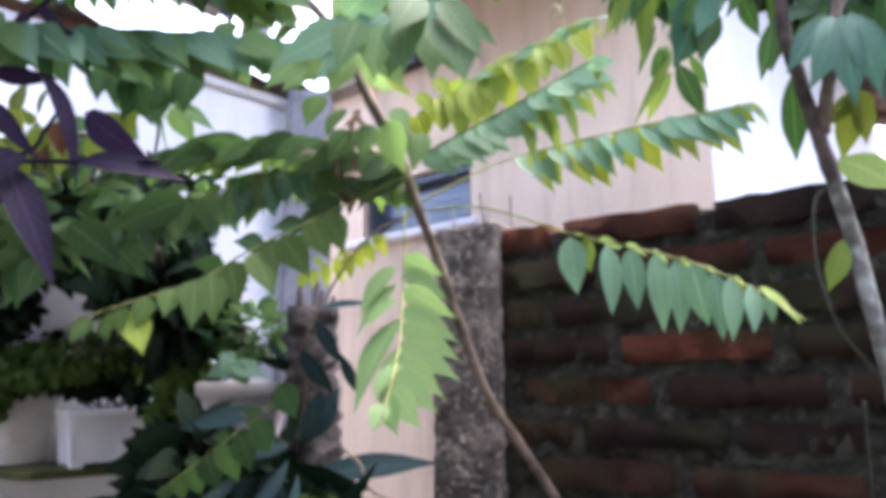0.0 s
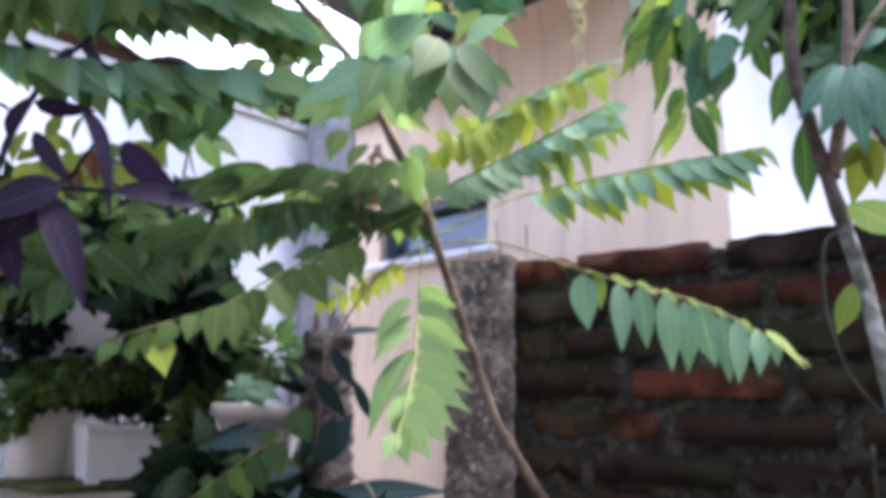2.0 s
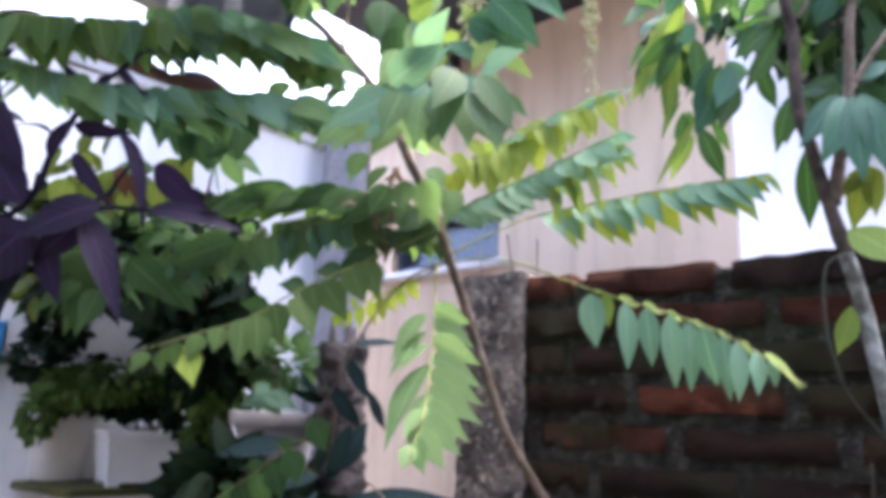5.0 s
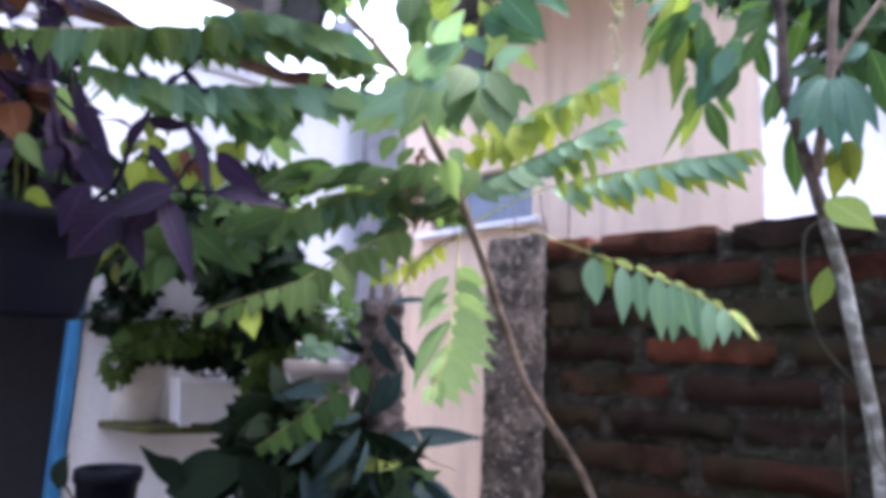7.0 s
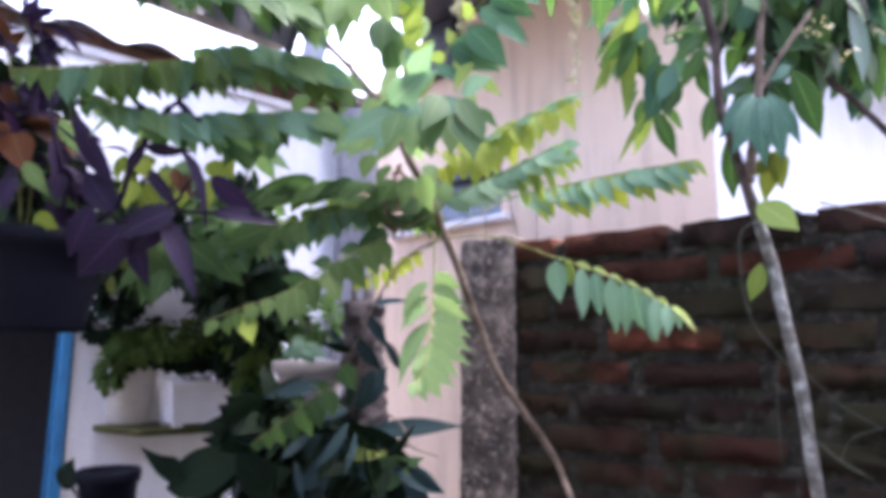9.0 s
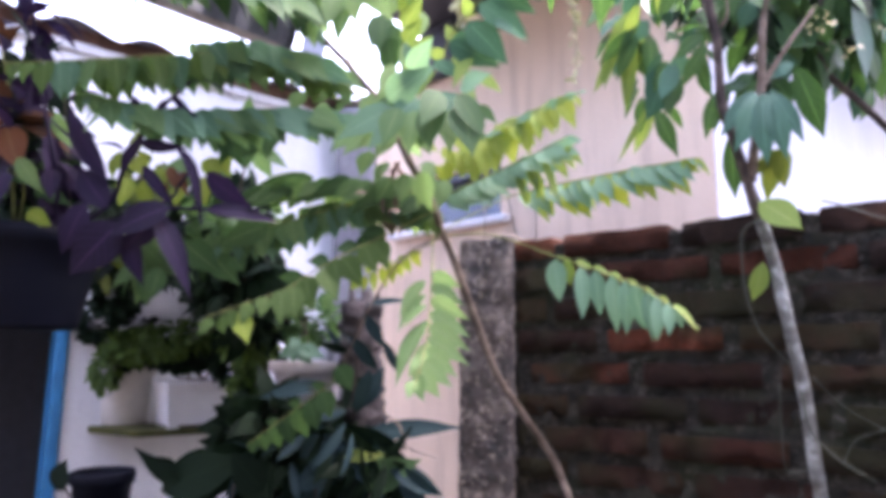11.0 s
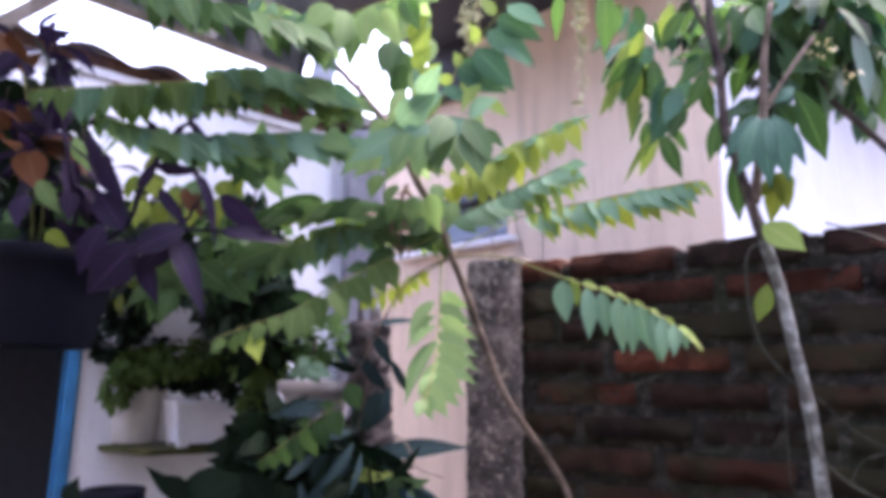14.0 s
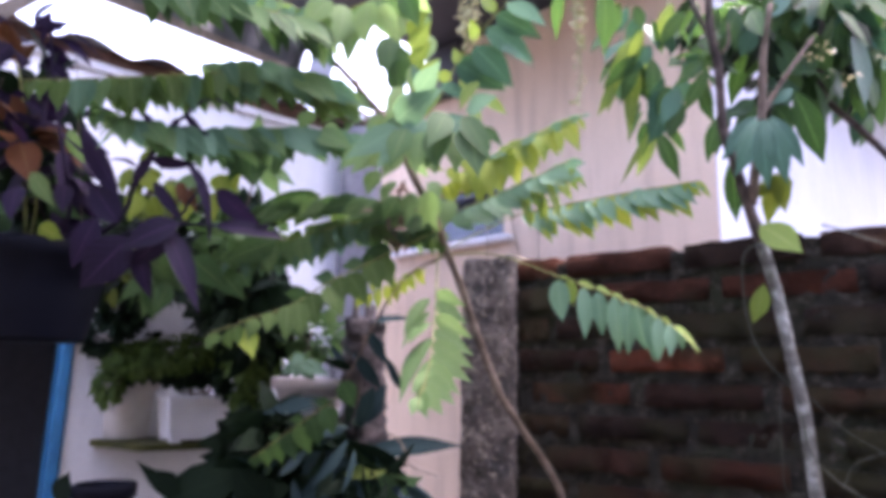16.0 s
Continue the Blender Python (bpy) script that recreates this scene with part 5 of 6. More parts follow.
def limb(points, r0, r1, mat=M_BARK, name="branch", rough=0.12):
    bm = bmesh.new()
    tube(bm, points, r0, r1, 10, 7, rough, tfoot, 0.2)
    return part(name, bm, mat, tree, smooth=True)


limb([tfoot, (0.61, 0.72, 0.5), *TRUNK[:6]], 0.0108, 0.0088, M_GREYBARK, "trunk")
limb(TRUNK[5:], 0.0086, 0.0060, M_DARKBARK, "upper_trunk")
limb([(0.498, 0.716, 1.583), (0.502, 0.694, 1.645), (0.506, 0.669, 1.719), (0.508, 0.653, 1.805), (0.519, 0.639, 1.882)], 0.0085, 0.004)
limb([(0.509, 0.670, 1.719), (0.541, 0.663, 1.771), (0.572, 0.667, 1.814), (0.592, 0.672, 1.842)], 0.0042, 0.0022, rough=0.05)
limb([(0.441, 0.661, 1.827), (0.420, 0.661, 1.871), (0.399, 0.666, 1.935)], 0.005, 0.0034, M_DARKBARK)
limb([(0.452, 0.665, 1.814), (0.458, 0.653, 1.826), (0.457, 0.647, 1.857)], 0.003, 0.0015)
limb([(0.839, 0.917, 1.698), (0.767, 0.896, 1.764), (0.693, 0.866, 1.819), (0.679, 0.850, 1.859), (0.673, 0.830, 1.893), (0.672, 0.810, 1.960)], 0.0068, 0.0045, M_DARKBARK)

# near-black copy of the tree's leaf, with shade in its colour
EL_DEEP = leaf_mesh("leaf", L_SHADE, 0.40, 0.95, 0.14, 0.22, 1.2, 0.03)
EL_GLOSS = leaf_mesh("leaf", L_GLOSS, 0.36, 0.95, 0.14, 0.22, 1.3, 0.03)
EL_MID = leaf_mesh("leaf", L_DARK, 0.42, 0.95, 0.14, 0.22, 1.25, 0.03)
EL_STEEL = leaf_mesh("leaf", L_TEAL, 0.44, 0.95, 0.10, 0.25, 1.3, 0.03)
EL_LIGHT = leaf_mesh("leaf", L_FRESH, 0.40, 0.95, 0.14, 0.22, 1.3, 0.04)
EL_OLIVE = leaf_mesh("leaf", L_OLIVE, 0.36, 0.95, 0.14, 0.22, 1.3, 0.04)


hung([
    (0.411, 0.952, 1.793, 0.437, 0.922, 1.697, 0.034),
    (0.430, 0.951, 1.807, 0.467, 0.965, 1.756, 0.018),
    (0.359, 0.870, 1.921, 0.300, 0.875, 1.859, 0.028),
    (0.367, 0.873, 1.908, 0.321, 0.882, 1.834, 0.032),
    (0.388, 0.874, 1.913, 0.388, 0.842, 1.814, 0.035),
    (0.387, 0.860, 1.985, 0.416, 0.875, 1.927, 0.028),
    (0.440, 0.673, 1.820, 0.397, 0.779, 1.882, 0.020),
    (0.438, 0.700, 1.785, 0.404, 0.796, 1.798, 0.024),
    (0.446, 0.693, 1.720, 0.431, 0.705, 1.652, 0.023),
    (0.475, 0.728, 1.662, 0.485, 0.749, 1.563, 0.031),
    (0.556, 0.669, 1.750, 0.609, 0.696, 1.645, 0.042),
    (0.537, 0.700, 1.740, 0.571, 0.711, 1.703, 0.040),
    (0.257, 0.559, 1.877, 0.269, 0.579, 1.780, 0.038),
    (0.197, 0.552, 1.876, 0.181, 0.565, 1.801, 0.022),
], EL_GLOSS, 0.36, tree, tfoot, (0, -1, 0.12), seed=1)
hung([
    (0.508, 0.695, 1.748, 0.469, 0.693, 1.732, 0.020),
    (0.514, 0.697, 1.741, 0.473, 0.700, 1.699, 0.022),
    (0.503, 0.697, 1.735, 0.450, 0.692, 1.726, 0.020),
    (0.434, 0.693, 1.819, 0.389, 0.695, 1.782, 0.024),
    (0.438, 0.696, 1.805, 0.401, 0.705, 1.738, 0.024),
    (0.602, 0.722, 1.875, 0.652, 0.740, 1.812, 0.041),
    (0.671, 0.754, 1.910, 0.718, 0.774, 1.835, 0.048),
    (0.719, 0.757, 1.920, 0.752, 0.776, 1.845, 0.042),
    (0.574, 0.711, 1.912, 0.601, 0.727, 1.848, 0.041),
    (0.530, 0.684, 1.918, 0.552, 0.699, 1.856, 0.037),
    (0.491, 0.702, 1.911, 0.467, 0.712, 1.847, 0.032),
    (0.638, 0.736, 1.821, 0.675, 0.749, 1.776, 0.034),
    (0.713, 0.765, 1.821, 0.740, 0.779, 1.766, 0.034),
], EL_GLOSS, 0.36, tree, tfoot, (0, -1, 0.2), seed=9)
hung([
    (0.412, 0.840, 1.839, 0.380, 0.806, 1.732, 0.064),
    (0.426, 0.839, 1.852, 0.440, 0.849, 1.812, 0.039),
    (0.386, 0.869, 1.937, 0.354, 0.873, 1.898, 0.037),
    (0.376, 0.856, 1.997, 0.336, 0.861, 1.950, 0.030),
    (0.402, 0.847, 1.956, 0.430, 0.858, 1.917, 0.028),
    (0.496, 0.661, 1.705, 0.462, 0.623, 1.615, 0.038),
    (0.499, 0.680, 1.716, 0.446, 0.656, 1.650, 0.030),
    (0.500, 0.652, 1.701, 0.484, 0.619, 1.597, 0.036),
    (0.503, 0.643, 1.697, 0.517, 0.612, 1.600, 0.034),
    (0.515, 0.662, 1.709, 0.556, 0.641, 1.632, 0.029),
    (0.554, 0.668, 1.754, 0.517, 0.668, 1.735, 0.026),
    (0.666, 0.710, 1.866, 0.719, 0.737, 1.759, 0.055),
    (0.512, 0.692, 1.869, 0.493, 0.698, 1.828, 0.031),
    (0.571, 0.689, 1.919, 0.521, 0.689, 1.891, 0.031),
    (0.429, 0.736, 1.856, 0.409, 0.744, 1.804, 0.029),
], EL_STEEL, 0.44, tree, tfoot, (-0.1, -1.0, 0.45), seed=2)
hung([
    (0.500, 0.693, 1.545, 0.536, 0.643, 1.504, 0.048),
    (0.510, 0.721, 1.458, 0.498, 0.728, 1.398, 0.030),
    (0.378, 0.999, 1.797, 0.415, 1.002, 1.803, 0.012),
    (0.418, 1.002, 1.803, 0.371, 1.011, 1.730, 0.030),
    (0.368, 0.860, 1.974, 0.343, 0.876, 1.878, 0.026),
    (0.414, 0.811, 1.990, 0.387, 0.820, 1.928, 0.031),
], EL_LIGHT, 0.40, tree, tfoot, seed=3)
hung([
    (0.346, 0.900, 1.956, 0.299, 0.880, 1.828, 0.029),
    (0.366, 0.900, 1.932, 0.336, 0.880, 1.775, 0.031),
    (0.392, 0.920, 1.958, 0.367, 0.900, 1.858, 0.030),
    (0.365, 0.920, 1.995, 0.320, 0.900, 1.910, 0.027),
    (0.396, 0.920, 1.794, 0.331, 0.900, 1.684, 0.013),
    (0.321, 0.900, 1.880, 0.293, 0.880, 1.809, 0.020),
    (0.388, 0.930, 1.928, 0.394, 0.910, 1.846, 0.025),
], EL_LIGHT, 0.4, tree, tfoot, (0, -1, 0.25), 18)
hung([
    (0.532, 0.700, 1.630, 0.519, 0.714, 1.552, 0.030),
    (0.531, 0.690, 1.627, 0.545, 0.704, 1.567, 0.026),
    (0.529, 0.700, 1.628, 0.508, 0.705, 1.592, 0.021),
    (0.539, 0.701, 1.630, 0.558, 0.709, 1.598, 0.019),
], EL_OLIVE, 0.36, tree, tfoot, seed=4)
# leaves of the upper branches
rnd = random.Random(52)
for centre, spread, n, size in (((0.529, 0.739, 1.899), (0.07, 0.08, 0.05), 20, 0.085), ((0.647, 0.777, 1.935), (0.08, 0.08, 0.05), 34, 0.085), ((0.759, 0.830, 1.937), (0.06, 0.08, 0.08), 34, 0.085), ((0.741, 0.914, 1.914), (0.08, 0.06, 0.04), 22, 0.08), ((0.467, 0.771, 1.963), (0.05, 0.05, 0.03), 8, 0.08), ((0.664, 0.940, 2.003), (0.09, 0.05, 0.06), 34, 0.09), ((0.822, 1.010, 1.996), (0.09, 0.05, 0.08), 44, 0.09), ((0.358, 0.886, 1.941), (0.05, 0.04, 0.07), 12, 0.075), ((0.393, 0.930, 1.842), (0.03, 0.03, 0.04), 6, 0.075), ((0.508, 0.731, 1.774), (0.05, 0.06, 0.04), 10, 0.075), ((0.431, 0.792, 1.835), (0.05, 0.05, 0.05), 9, 0.075), ((0.366, 0.854, 2.006), (0.06, 0.05, 0.05), 9, 0.075), ((0.626, 0.791, 1.848), (0.06, 0.06, 0.03), 8, 0.075), ((0.804, 0.932, 1.862), (0.03, 0.05, 0.05), 8, 0.07)):
    for m in cloud(rnd, centre, spread, n, size, 0.7, 0.6):
        put_leaf(rnd.choice((EL_GLOSS, EL_MID, EL_MID, EL_DEEP, EL_STEEL)), tree, tfoot, m)
# mostly near-black leaf heaps behind, with the crown's shade in their colour
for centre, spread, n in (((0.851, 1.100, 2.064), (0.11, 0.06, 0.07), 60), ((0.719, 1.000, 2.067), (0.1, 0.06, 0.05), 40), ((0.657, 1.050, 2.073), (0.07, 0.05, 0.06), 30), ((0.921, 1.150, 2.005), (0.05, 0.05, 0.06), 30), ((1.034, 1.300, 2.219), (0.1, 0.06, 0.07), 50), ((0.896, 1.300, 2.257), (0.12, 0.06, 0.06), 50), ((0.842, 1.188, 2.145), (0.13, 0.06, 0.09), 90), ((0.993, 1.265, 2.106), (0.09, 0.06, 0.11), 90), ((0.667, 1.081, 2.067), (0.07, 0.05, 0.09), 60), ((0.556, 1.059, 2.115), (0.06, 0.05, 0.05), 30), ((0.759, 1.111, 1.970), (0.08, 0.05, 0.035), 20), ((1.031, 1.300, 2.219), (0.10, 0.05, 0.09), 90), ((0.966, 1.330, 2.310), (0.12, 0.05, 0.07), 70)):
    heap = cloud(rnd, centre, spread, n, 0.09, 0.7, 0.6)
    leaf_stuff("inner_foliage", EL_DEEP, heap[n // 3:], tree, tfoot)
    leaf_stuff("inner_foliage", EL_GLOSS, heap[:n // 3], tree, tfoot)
for centre, spread, n in (((0.740, 0.950, 2.043), (0.05, 0.05, 0.03), 16), ((0.791, 0.950, 2.022), (0.04, 0.05, 0.04), 16), ((0.656, 0.900, 2.024), (0.05, 0.05, 0.03), 14), ((0.832, 0.970, 1.970), (0.03, 0.04, 0.05), 14), ((0.692, 0.900, 1.963), (0.05, 0.04, 0.03), 12), ((0.583, 0.900, 2.016), (0.04, 0.04, 0.03), 8)):
    for m in cloud(rnd, centre, spread, n, 0.085, 0.6, 0.7):
        put_leaf(rnd.choice((EL_MID, EL_MID, EL_DEEP)), tree, tfoot, m)
# unseen leaf heaps added above the view to shade the leaves below
for centre, spread, n in (((0.60, 0.76, 2.13), (0.09, 0.09, 0.05), 70), ((0.76, 0.82, 2.15), (0.09, 0.10, 0.05), 80), ((0.92, 0.95, 2.16), (0.09, 0.10, 0.06), 80), ((0.46, 0.74, 2.11), (0.07, 0.08, 0.04), 40)):
    heap = cloud(rnd, centre, spread, n, 0.09, 0.6, 0.6)
    leaf_stuff("upper_foliage", EL_MID, heap[n // 2:], tree, tfoot)
    leaf_stuff("upper_foliage", EL_GLOSS, heap[:n // 2], tree, tfoot)
limb([(0.581, 0.667, 1.826), (0.709, 0.900, 1.967), (0.908, 1.206, 2.094)], 0.004, 0.002)
limb([(0.508, 0.653, 1.805), (0.601, 0.893, 1.945), (0.667, 1.084, 2.055)], 0.004, 0.002)
BLOSSOM = leaf_mesh("blossom", M_PETAL, 0.7, 0.9, 0.1, 0.2, 0.8, rows=4)
for centre, spread, n in (((0.594, 0.662, 1.810), (0.030, 0.02, 0.012), 18), ((0.633, 0.682, 1.781), (0.025, 0.02, 0.010), 9), ((0.719, 0.718, 1.857), (0.02, 0.02, 0.05), 9)):
    leaf_stuff("blossom", BLOSSOM, cloud(rnd, centre, spread, n, 0.0075, 0.2, 0.8), tree, tfoot, "small cream blossoms")

# wire-thin creeper round the young tree
creeper = thing("creeper", tfoot, "thin green creeper stem hanging on the young tree", "vine")
for pts, r0, r1 in (([(0.507, 0.718, 1.524), (0.482, 0.719, 1.502), (0.483, 0.732, 1.437), (0.489, 0.731, 1.393), (0.508, 0.742, 1.351), (0.553, 0.757, 1.302)], 0.0015, 0.0014), ([(0.562, 0.745, 1.262), (0.570, 0.746, 1.209), (0.602, 0.737, 1.169), (0.649, 0.728, 1.138)], 0.0015, 0.0013), ([(0.599, 0.713, 1.550), (0.638, 0.720, 1.541), (0.691, 0.700, 1.513)], 0.0015, 0.0012), ([(0.588, 0.774, 1.287), (0.635, 0.778, 1.241), (0.690, 0.780, 1.208)], 0.0012, 0.001), ([(0.539, 0.771, 1.274), (0.539, 0.774, 1.205), (0.547, 0.787, 1.145), (0.573, 0.769, 1.147)], 0.001, 0.001), ([(0.629, 0.784, 1.156), (0.647, 0.779, 1.191), (0.689, 0.770, 1.209)], 0.001, 0.001)):
    bm = bmesh.new()
    tube(bm, pts, r0, r1, 6, 6, 0.0, tfoot)
    part("stem", bm, M_VINE, creeper, smooth=True)

# strings of pale flowers that hang down the house wall
strand_low = (0.311, 1.512, 2.541)
strand_top = (strand_low[0], strand_low[1], 2.858)
strand = thing("flower_strand", strand_top, "hanging string of small pale cream blossoms", "flowers")
bm = bmesh.new()
line = [strand_top, strand_low, (0.313, 1.545, 2.374), (0.325, 1.572, 2.240), (0.317, 1.596, 2.114)]
tube(bm, line, 0.0016, 0.001, 5, 6, 0.0, strand_top)
part("stem", bm, M_TWIG, strand)
beads = []
for p in smooth_line(line, 22):
    k = 3 if p.z > (0.312, 1.562, 2.282)[2] else 1
    for _ in range(k):
        if rnd.random() < 0.8:
            beads += cloud(rnd, p, (0.014, 0.012, 0.008), 1, 0.022, 0.2)
leaf_stuff("blossom", BLOSSOM, beads, strand, strand_top)

low2 = (0.009, 1.300, 2.305)
top2 = (low2[0], low2[1], 2.858)
strand2 = thing("flower_strand", top2, "hanging string of small pale cream blossoms", "flowers")
bm = bmesh.new()
line = [top2, low2, (0.002, 1.300, 2.239), (0.014, 1.300, 2.173)]
tube(bm, line, 0.0016, 0.001, 5, 6, 0.0, top2)
part("stem", bm, M_TWIG, strand2)
beads = []
for p in smooth_line(line[1:], 14):
    beads += cloud(rnd, p, (0.025, 0.02, 0.012), 3, 0.02, 0.2)
leaf_stuff("blossom", BLOSSOM, beads, strand2, top2)

# thin dead stems that cling to the house wall
dead = thing("dead_vine", (0.2, 2.3, 1.86), "thin brown dead vine stems on the house wall", "vine")
for pts in (((0.013, 2.365, 1.938), (0.017, 2.369, 1.867), (0.016, 2.377, 1.774)), ((0.111, 2.328, 1.975), (0.128, 2.340, 1.871), (0.154, 2.342, 1.767)), ((0.220, 2.283, 1.950), (0.221, 2.291, 1.860), (0.220, 2.300, 1.760))):
    bm = bmesh.new()
    tube(bm, pts, 0.0035, 0.0025, 5, 5, 0.0, (0.2, 2.3, 1.86))
    part("stem", bm, M_BARK, dead, smooth=True)

# ---- hanging pot with purple plant ----
pc = Vector((-0.656, 0.665, 1.428))
pot_top, pot_low = (-0.666, 0.649, 1.504)[2], (-0.667, 0.680, 1.349)[2]
porigin = (pc.x, pc.y, pot_low)
hp = round_pot("hanging_pot", porigin, 0.088, 0.115, pot_top - pot_low, M_BLACKPOT, "black plastic hanging pot on thin wires", 0.005)
for k in range(3):
    a = radians(100 + 120 * k)
    bm = bmesh.new()
    tube(bm, [(pc.x + 0.112 * math.cos(a), pc.y + 0.112 * math.sin(a), pot_top - 0.004), (pc.x - 0.04, pc.y, 2.25)], 0.0007, 0.0007, 5, 2, 0.0, porigin)
    part("wire", bm, M_BARK, hp)
purple = thing("purple_plant", (pc.x, pc.y, pot_top - 0.02), "purple-leaved trailing plant spilling from the hanging pot", "plant")
po = purple.location.copy()
LANCE = leaf_mesh("leaf", L_PURPLE, 0.30, 0.85, 0.30, 0.35, 1.1)


def purple_stem(points, r=0.0035):
    bm = bmesh.new()
    tube(bm, points, r, r * 0.6, 7, 6, 0.0, po)
    part("stem", bm, L_PURPLE, purple, smooth=True)


root = (pc.x + 0.03, pc.y - 0.02, pot_top - 0.025)
purple_stem([root, (-0.454, 0.600, 1.514), (-0.383, 0.585, 1.523), (-0.300, 0.580, 1.519), (-0.229, 0.575, 1.517)], 0.0035)
purple_stem([root, (-0.489, 0.610, 1.530), (-0.457, 0.600, 1.591), (-0.430, 0.590, 1.635), (-0.405, 0.585, 1.672), (-0.375, 0.580, 1.694), (-0.349, 0.580, 1.719)], 0.0045)
purple_stem([root, (-0.400, 0.600, 1.531), (-0.361, 0.590, 1.559), (-0.339, 0.580, 1.583)], 0.003)
purple_stem([root, (-0.567, 0.610, 1.550), (-0.594, 0.600, 1.678), (-0.615, 0.590, 1.790), (-0.625, 0.580, 1.875)], 0.0035)
purple_stem([(-0.408, 0.590, 1.673), (-0.368, 0.585, 1.677), (-0.336, 0.580, 1.663)], 0.0028)
hung([
    (-0.356, 0.560, 1.519, -0.425, 0.520, 1.487, 0.047),
    (-0.385, 0.570, 1.516, -0.307, 0.540, 1.415, 0.035),
    (-0.309, 0.570, 1.517, -0.211, 0.560, 1.513, 0.026),
    (-0.430, 0.560, 1.497, -0.483, 0.530, 1.424, 0.064),
    (-0.462, 0.570, 1.563, -0.549, 0.550, 1.690, 0.031),
    (-0.447, 0.580, 1.585, -0.416, 0.560, 1.626, 0.019),
    (-0.415, 0.580, 1.588, -0.365, 0.560, 1.531, 0.020),
    (-0.320, 0.590, 1.578, -0.260, 0.570, 1.521, 0.035),
    (-0.430, 0.580, 1.488, -0.403, 0.560, 1.418, 0.031),
    (-0.465, 0.580, 1.523, -0.510, 0.560, 1.589, 0.044),
], LANCE, 0.3, purple, po, (0.1, -1.0, 0.1), 5)
hung([
    (-0.374, 0.570, 1.509, -0.423, 0.550, 1.457, 0.039),
    (-0.435, 0.600, 1.631, -0.368, 0.580, 1.610, 0.021),
    (-0.424, 0.580, 1.666, -0.427, 0.560, 1.690, 0.017),
    (-0.385, 0.580, 1.690, -0.390, 0.560, 1.657, 0.012),
    (-0.492, 0.570, 1.530, -0.515, 0.550, 1.458, 0.039),
    (-0.377, 0.580, 1.696, -0.342, 0.560, 1.663, 0.012),
], LANCE, 0.3, purple, po, (0.1, -1.0, -0.1), 15)
hung([
    (-0.570, 0.580, 1.675, -0.604, 0.560, 1.687, 0.020),
    (-0.603, 0.580, 1.785, -0.564, 0.560, 1.753, 0.017),
    (-0.608, 0.580, 1.844, -0.645, 0.560, 1.855, 0.014),
    (-0.618, 0.580, 1.865, -0.542, 0.560, 1.883, 0.017),
    (-0.624, 0.580, 1.880, -0.620, 0.560, 1.824, 0.014),
    (-0.598, 0.580, 1.829, -0.532, 0.560, 1.794, 0.019),
    (-0.579, 0.580, 1.670, -0.515, 0.560, 1.641, 0.019),
], LANCE, 0.3, purple, po, (0.1, -0.6, 0.7), 6)
ARCH = leaf_mesh("leaf", L_PURPLE, 0.24, 0.85, 0.35, 0.85, 1.1, rows=12)
for base, axis, face, length in (
        ((-0.368, 0.58, 1.617), (0.75, -0.1, -0.55), (0.55, -0.45, 0.75), 0.1),
        ((-0.612, 0.58, 1.842), (0.8, -0.1, 0.1), (0.1, -0.3, 0.9), 0.075),
        ((-0.453, 0.59, 1.615), (-0.6, -0.2, 0.5), (0.5, -0.5, 0.7), 0.06),
        ((-0.349, 0.58, 1.717), (0.8, -0.1, 0.2), (-0.2, -0.4, 0.9), 0.06),
):
    put_leaf(ARCH, purple, po, leaf_pose(Vector(base), axis, face, length))
rnd = random.Random(71)
pp = thing("pot_filler_plant", (pc.x - 0.02, pc.y, pot_top - 0.02), "mixed rust, green and yellow leaves in the hanging pot", "plant")
fo = pp.location.copy()
RUST = leaf_mesh("leaf", L_RUST, 0.6, 0.8, 0.2, 0.3, 1.0)
MIDPURPLE = leaf_mesh("leaf", L_PURPLE, 0.45, 0.8, 0.2, 0.3, 1.0)
for me, centre, spread, n, size in ((RUST, (-0.687, 0.614, 1.670), (0.05, 0.04, 0.04), 12, 0.07), (OV_DARK, (-0.679, 0.635, 1.570), (0.09, 0.05, 0.05), 16, 0.06), (MIDPURPLE, (-0.636, 0.611, 1.610), (0.09, 0.06, 0.09), 26, 0.06), (MIDPURPLE, (-0.698, 0.616, 1.811), (0.06, 0.05, 0.08), 26, 0.065), (OV_SHADE, (-0.715, 0.680, 1.735), (0.09, 0.05, 0.12), 60, 0.065), (OV_SHADE, (-0.707, 0.712, 1.579), (0.09, 0.04, 0.05), 50, 0.06), (MIDPURPLE, (-0.626, 0.646, 1.649), (0.05, 0.04, 0.10), 30, 0.065), (RUST, (-0.717, 0.620, 1.783), (0.04, 0.03, 0.05), 8, 0.06)):
    for m in cloud(rnd, centre, spread, n, size, 0.4):
        put_leaf(me, pp, fo, m)
hung([
    (-0.606, 0.566, 1.601, -0.574, 0.579, 1.549, 0.028),
    (-0.555, 0.568, 1.669, -0.538, 0.580, 1.617, 0.032),
], OV_LIGHT, 0.50, pp, fo, seed=7)
hung([
    (-0.587, 0.573, 1.519, -0.554, 0.581, 1.499, 0.029),
], OV_YELLOW, 0.50, pp, fo, seed=8)
bm = bmesh.new()
for end in ((-0.687, 0.614, 1.670), (-0.698, 0.616, 1.811), (-0.636, 0.611, 1.610), (-0.585, 0.585, 1.515)):
    tube(bm, [fo, (fo + Vector(end)) / 2 + Vector((0.01, 0, 0.01)), end], 0.003, 0.0015, 5, 4, 0.0, fo)
part("stem", bm, M_TWIG, pp)

